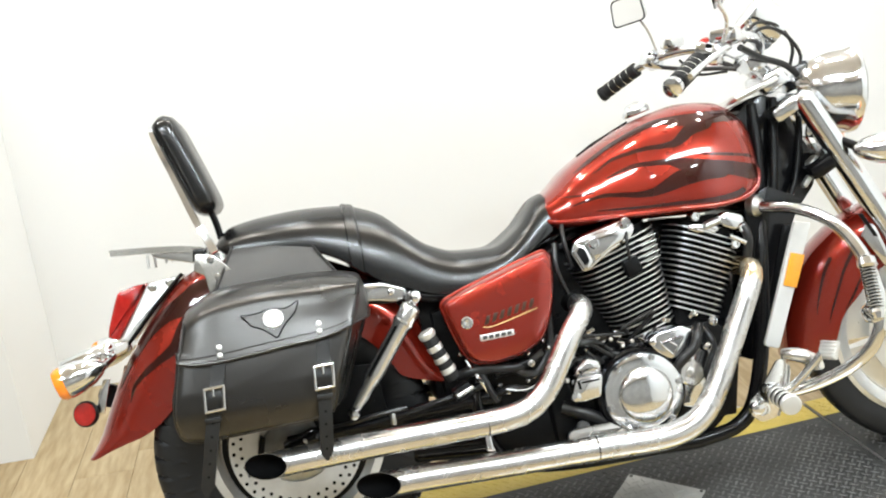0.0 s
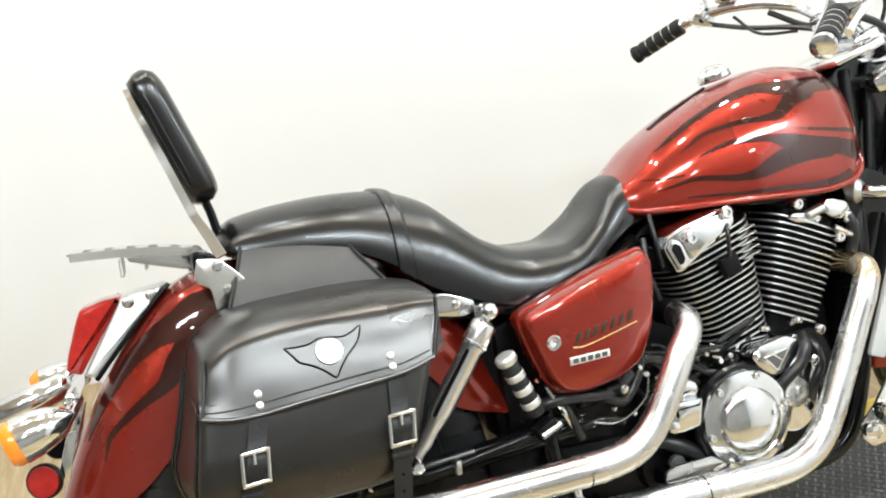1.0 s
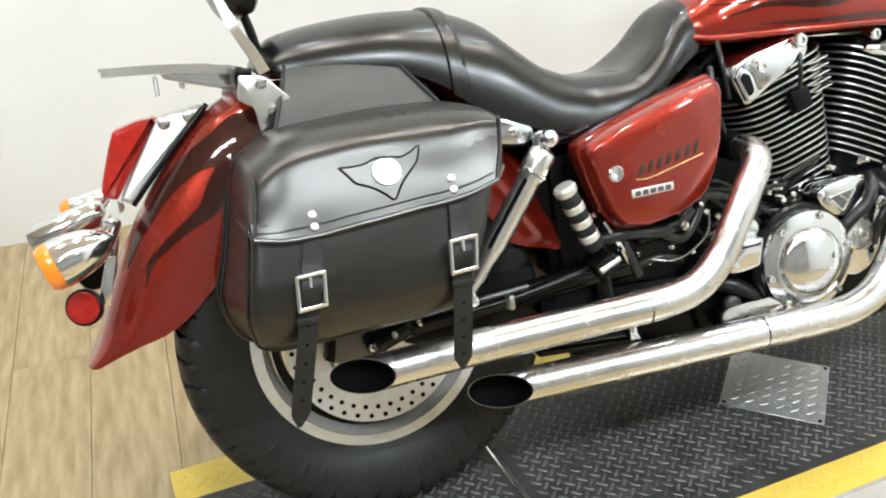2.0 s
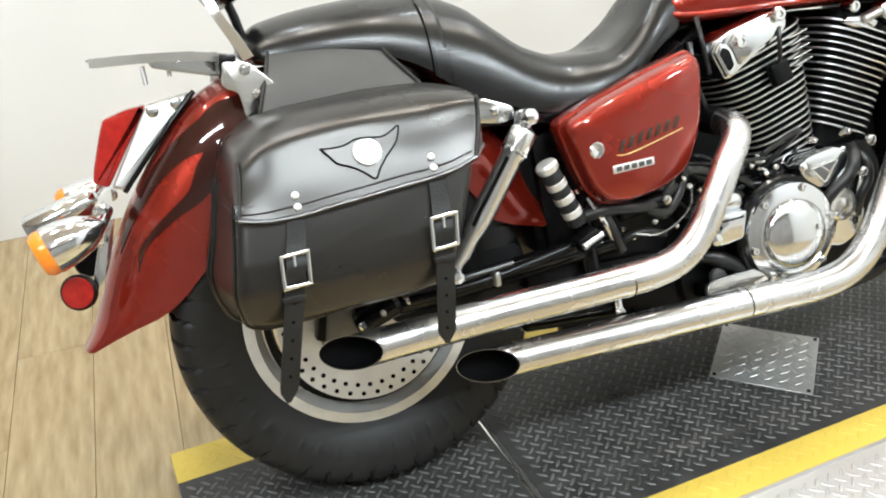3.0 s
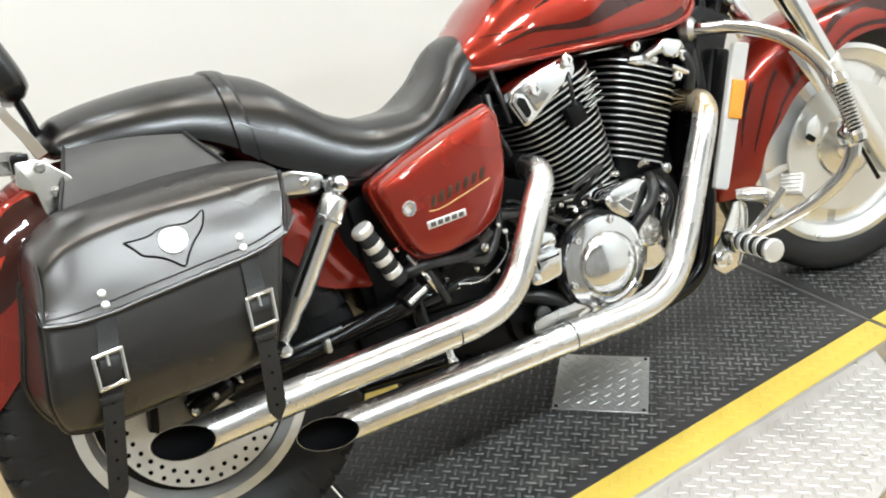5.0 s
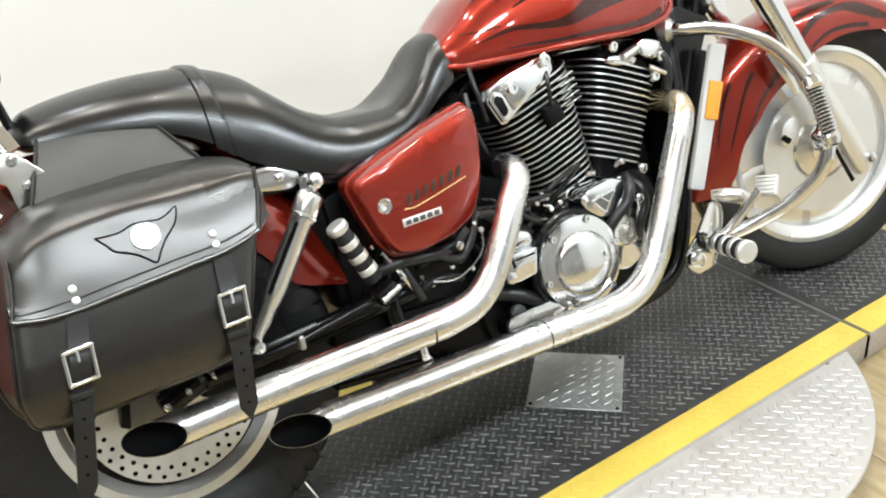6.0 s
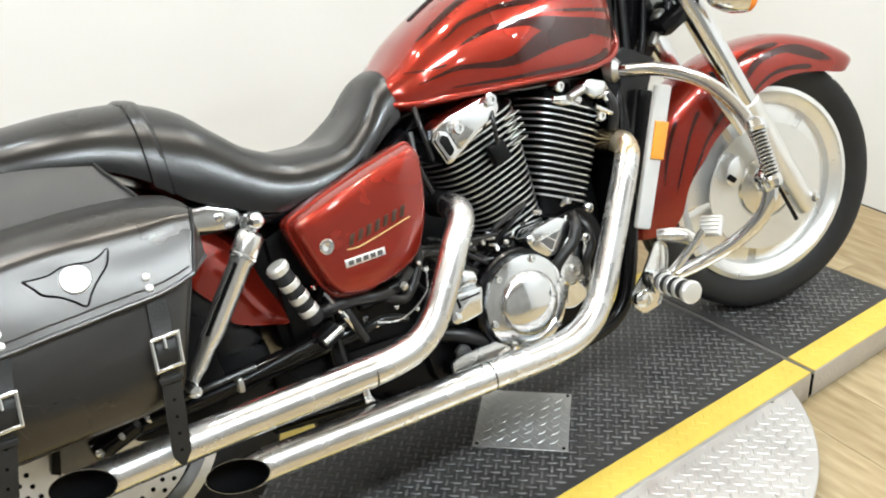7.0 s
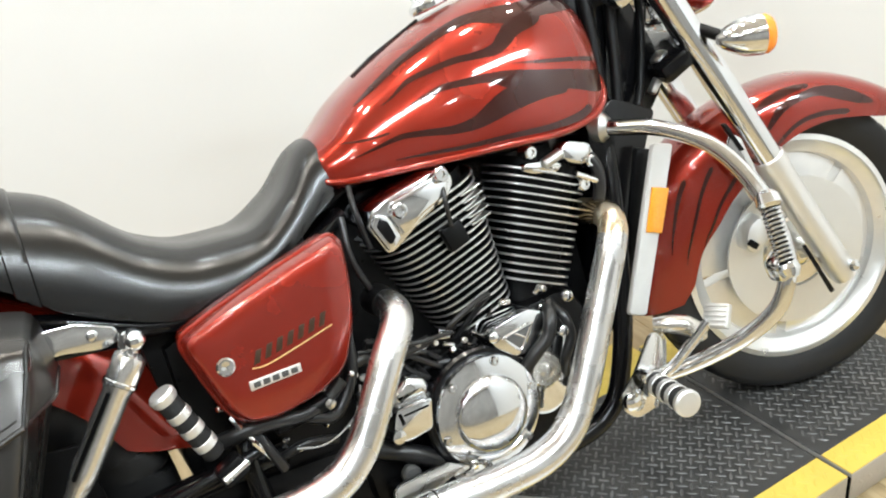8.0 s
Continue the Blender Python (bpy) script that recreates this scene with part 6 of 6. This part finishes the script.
def lid_ridge(x):
    return curve1([-0.203, -0.187, -0.146, -0.10, -0.04, 0.02, 0.073, 0.128, 0.155, 0.178], [0.650, 0.657, 0.680, 0.688, 0.691, 0.693, 0.692, 0.688, 0.682, 0.675], x)


LV = [0, 0.22, 0.38, 0.47, 0.54, 0.60, 0.70, 0.85, 1.0]


def lid_point(x, v, off=0.0):
    """v from 0 at the back of the lid's top, over the ridge near 0.5, to 1 at its lower front edge."""
    r, e = lid_ridge(x), lid_edge(x)
    k = float(np.interp(x, [-0.10, 0.09, 0.165], [1.0, 1.0, 0.45]))
    y = curve1(LV, [-0.178, -0.262, -0.314, -0.337, -0.350, -0.3575, -0.367, -0.3815, -0.394], v)
    top = r - 0.030 * k
    z = curve1(LV, [r + 0.005, r + 0.003, r - 0.004 * k, r - 0.013 * k, r - 0.022 * k, top, top + (e - top) * 0.25, top + (e - top) * 0.62, e], v)
    soft = math.sin(math.pi * min(1.0, max(0.0, v))) * (0.0010 * math.sin(19 * x + 5 * v + 0.6) + 0.0007 * math.sin(43 * x - 7 * v))
    return Vector((x, y - soft - 0.88 * off, z + 0.5 * soft + 0.47 * off))


def lid_on(x, z, off=0.0):
    """The point of the lid's front panel at x and height z."""
    lo, hi = 0.5, 1.0
    for _ in range(24):
        m = (lo + hi) / 2
        lo, hi = (m, hi) if lid_point(x, m).z > z else (lo, m)
    return lid_point(x, (lo + hi) / 2, off)


def lid_crease(v):
    return curve1([0, 0.5, 0.6, 1.0], [-0.198, -0.188, -0.189, -0.203], v), curve1([0, 0.5, 0.6, 1.0], [0.178, 0.166, 0.163, 0.137], v)


def lid_low(y):
    """Lower corners of the two end panels at depth y."""
    return (Vector((float(np.interp(y, [-0.394, -0.18], [-0.203, -0.216])), y, float(np.interp(y, [-0.394, -0.18], [0.566, 0.580])))),
            Vector((float(np.interp(y, [-0.394, -0.31, -0.18], [0.137, 0.178, 0.190])), y, float(np.interp(y, [-0.394, -0.31, -0.18], [0.589, 0.594, 0.600])))))


bm = bmesh.new()
rows = []
for j in range(33):
    v = j / 32
    xl, xr = lid_crease(v)
    mid = [lid_point(xl + (xr - xl) * i / 44, v) for i in range(45)]
    ll, lr = lid_low(mid[0].y)
    dip = 0.004 * (1 - v)
    mid[0].z -= dip
    mid[-1].z -= dip
    swell = [Vector((0.004 * math.sin(math.pi * t), 0, 0)) for t in (0, 0.2, 0.4, 0.6, 0.8, 0.92)]
    ts_ = (0, 0.2, 0.4, 0.6, 0.8, 0.92)
    rows.append([ll + (mid[0] - ll) * t - q for t, q in zip(ts_, swell)] + mid + [lr + (mid[-1] - lr) * t + q for t, q in zip(ts_[::-1], swell[::-1])])
rows.append([p + Vector((0, 0.005, 0.0005)) for p in rows[-1]])
rows.append([p + Vector((0, 0.004, 0.020)) for p in rows[-1]])
skin(bm, rows, False, False)
bmesh.ops.remove_doubles(bm, verts=bm.verts[:], dist=0.0002)
lid = part("bag_lid", bm, M_LEATHER, bag, "boxy black leather lid flap", 80)
rim = rows[32]
part("lid_piping", tube([p + Vector((0, -0.001, 0)) for p in rim[5:-5:2]], 0.0036, 8, 2), M_LEATHER, lid)
part("lid_stitching", tube([lid_point(-0.199 + 0.332 * k / 30, 0.945, 0.0) for k in range(31)], 0.0014, 6, 2), M_LEATHER2, lid)
for side_ in (0, 1):
    part("lid_seam", tube([lid_point(lid_crease(v)[side_], v, 0.0006) for v in (0.52 + 0.48 * k / 12 for k in range(13))], 0.0024, 6, 2), M_LEATHER2, lid)
    part("end_piping", tube([lid_low(-0.392 + 0.2 * k / 10)[side_] for k in range(11)], 0.0032, 6, 2), M_LEATHER, lid)

# winged leather patch with a round concho
WING = [(-0.0765, 0.637), (-0.0625, 0.636), (-0.042, 0.6364), (-0.0237, 0.642), (-0.0035, 0.641), (0.0129, 0.639), (0.0269, 0.643), (0.0415, 0.650), (0.0350, 0.632), (0.0260, 0.622), (0.0130, 0.611), (0.0010, 0.597), (-0.009, 0.584), (-0.0222, 0.595), (-0.0392, 0.606), (-0.0573, 0.6135), (-0.0649, 0.6232)]
wv = bmesh.new()
cx, cz = -0.012, 0.622
rr = []
for g, o in ((1.0, -0.001), (1.0, 0.0012), (0.97, 0.0016), (0.6, 0.0016), (0.1, 0.0016)):
    ring = []
    for a, b in zip(WING, WING[1:] + WING[:1]):
        for k in range(4):
            ring.append(lid_on(cx + (a[0] + (b[0] - a[0]) * k / 4 - cx) * g, cz + (a[1] + (b[1] - a[1]) * k / 4 - cz) * g, o))
    rr.append(ring)
skin(wv, rr)
wing = part("winged_patch", wv, M_LEATHER, lid, "winged leather patch with dark outline", 12)
part("patch_outline", tube([lid_on(cx + (x - cx) * 0.97, cz + (z - cz) * 0.97, 0.0014) for x, z in WING + WING[:1]], 0.0014, 6, 3), M_DARK, wing, "dark stitched outline")
part("concho", lathe([(0.0205, -0.002), (0.0205, 0.0012), (0.0195, 0.0022), (0.010, 0.0030), (0.001, 0.0032)], lid_on(-0.012, 0.6225, 0.0016), (0, -0.88, 0.47), 32), M_SATIN, wing, "round metal concho")
for x, zs in ((-0.1225, (0.5835, 0.568)), (0.0745, (0.600, 0.585))):
    for z in zs:
        part("rivet", lathe([(0.0058, -0.001), (0.0056, 0.0018), (0.0035, 0.0034), (0.0005, 0.0038)], lid_on(x, z, 0.0006), (0, -0.9, 0.4), 16), M_SATIN, lid)


def bag_front(z):
    return -0.3990 + 0.030 * max(0.0, (z - 0.50)) / 0.14


for x, zb, zt, dx, bt in ((-0.126, 0.300, 0.558, -0.060, 0.27), (0.079, 0.331, 0.578, -0.026, 0.325)):
    st_ = bmesh.new()
    rows = []
    for k in range(33):
        t = k / 32
        z = zt + (zb - zt) * t
        xx = x + dx * t
        w = 0.0135 * (1 if t < 0.93 else max(0.2, 1 - (t - 0.93) / 0.07 * 0.8))
        y = bag_front(max(z, 0.42)) - 0.002 - 0.007 * math.exp(-(((t - bt) / 0.07) ** 2)) + (0.10 * max(0, 0.41 - z) if z < 0.41 else 0)
        rows.append([(xx - w, y, z), (xx - w, y - 0.0035, z), (xx + w, y - 0.0035, z), (xx + w, y, z)])
    skin(st_, rows)
    strap = part("strap", st_, M_LEATHER2, bag, "worn leather strap with punched holes")
    for k in range(5):
        t = bt + 0.18 + 0.1 * k
        z = zt + (zb - zt) * t
        y = bag_front(max(z, 0.42)) - 0.0056 + (0.10 * max(0, 0.41 - z) if z < 0.41 else 0)
        part("punched_hole", lathe([(0.0024, 0), (0.0024, 0.0004), (0.0002, 0.0004)], (x + dx * t, y, z), (0, -1, 0), 8), M_DARK, strap)
    z = zt + (zb - zt) * bt
    x = x + dx * bt
    yb = bag_front(z) - 0.0135
    tw = 0.06
    q = [(x - 0.0185 + tw * 0.0215, z + 0.0215), (x + 0.0185 + tw * 0.0215, z + 0.0235), (x + 0.0170 - tw * 0.0215, z - 0.0205), (x - 0.0185 - tw * 0.0215, z - 0.0225)]
    bk_ = None
    for a, b in zip(q, q[1:] + q[:1]):
        bk_ = rod((a[0], yb, a[1]), (b[0], yb, b[1]), 0.0032, 10, bk_)
    for a in q:
        bk_ = lathe([(0.0005, -0.0034), (0.0026, -0.0024), (0.0035, 0), (0.0026, 0.0024), (0.0005, 0.0034)], (a[0], yb, a[1]), (0, 1, 0), 10, bk_)
    part("buckle", bk_, M_CHROME, strap, "square chrome buckle")
    part("buckle_pin", rod((x, yb - 0.001, z + 0.021), (x - 0.001, yb - 0.003, z + 0.006), 0.0024), M_CHROME, strap)
    part("strap_keeper", block((x + dx * 0.16, bag_front(z - 0.04) - 0.005, z - 0.04), (0.032, 0.010, 0.010), (0, 0, 0), 0.002), M_LEATHER2, strap)
# yoke that passes under the seat
bm = bmesh.new()
yk = []
for k in range(13):
    v = k / 12
    y = -0.100 - 0.112 * v
    z = curve1([0, 0.35, 0.7, 1.0], [0.778, 0.752, 0.708, 0.656], v)
    x0, x1 = curve1([0, 0.4, 1.0], [-0.090, -0.104, -0.142], v), curve1([0, 0.35, 1.0], [0.076, 0.088, 0.148], v)
    yk.append([(x0 + (x1 - x0) * q / 16, y - 0.0035 * math.sin(2.2 * q / 16 + 3 * v), z + 0.004 * math.sin(math.pi * q / 16)) for q in range(17)])
skin(bm, yk, False, False)
bmesh.ops.solidify(bm, geom=bm.faces[:], thickness=0.004)
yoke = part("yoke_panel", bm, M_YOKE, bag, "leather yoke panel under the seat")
part("yoke_piping", tube([(p[0][0], p[0][1] - 0.003, p[0][2]) for p in yk], 0.0030, 6, 2), M_LEATHER2, yoke)
part("yoke_piping", tube([(p[-1][0], p[-1][1] - 0.003, p[-1][2]) for p in yk], 0.0030, 6, 2), M_LEATHER2, yoke)


# ---- floor planks: those round the stand singly, the rest joined ----
PW, PL = 0.178, 1.22


def plank_mesh(length):
    bm = block((0, 0, 0), (PW - 0.0012, length - 0.0012, 0.006), bevel=0.0008, segs=1)
    me = bpy.data.meshes.new("plank")
    bm.to_mesh(me)
    bm.free()
    me.materials.append(M_PLANK)
    return me


plank = plank_mesh(PL)
rnd = random.Random(4)
rest_v, rest_f = [], []
x = X0 + PW / 2
while x < X1:
    y = Y0 - rnd.uniform(0, PL)
    while y < Y1:
        lo_, hi_ = max(y, Y0), min(y + PL, Y1)
        c, L = (lo_ + hi_) / 2, hi_ - lo_
        if -1.5 < x < 2.5 and -1.5 < c < 1.9 and L > 0.02:
            ob = new("plank", plank if abs(L - PL) < 1e-6 else plank_mesh(L))
            ob.parent = floor
            ob.location = (x, c, FLOOR_Z - 0.003)
        else:
            b = len(rest_v)
            h = (PW - 0.0012) / 2, (L - 0.0012) / 2
            rest_v += [(x - h[0], c - h[1], FLOOR_Z - 0.0005), (x + h[0], c - h[1], FLOOR_Z - 0.0005), (x + h[0], c + h[1], FLOOR_Z - 0.0005), (x - h[0], c + h[1], FLOOR_Z - 0.0005)]
            rest_f.append((b, b + 1, b + 2, b + 3))
        y += PL
    x += PW
pydata("far_planks", rest_v, rest_f, M_PLANK, floor, "light oak vinyl planks", "stuff")
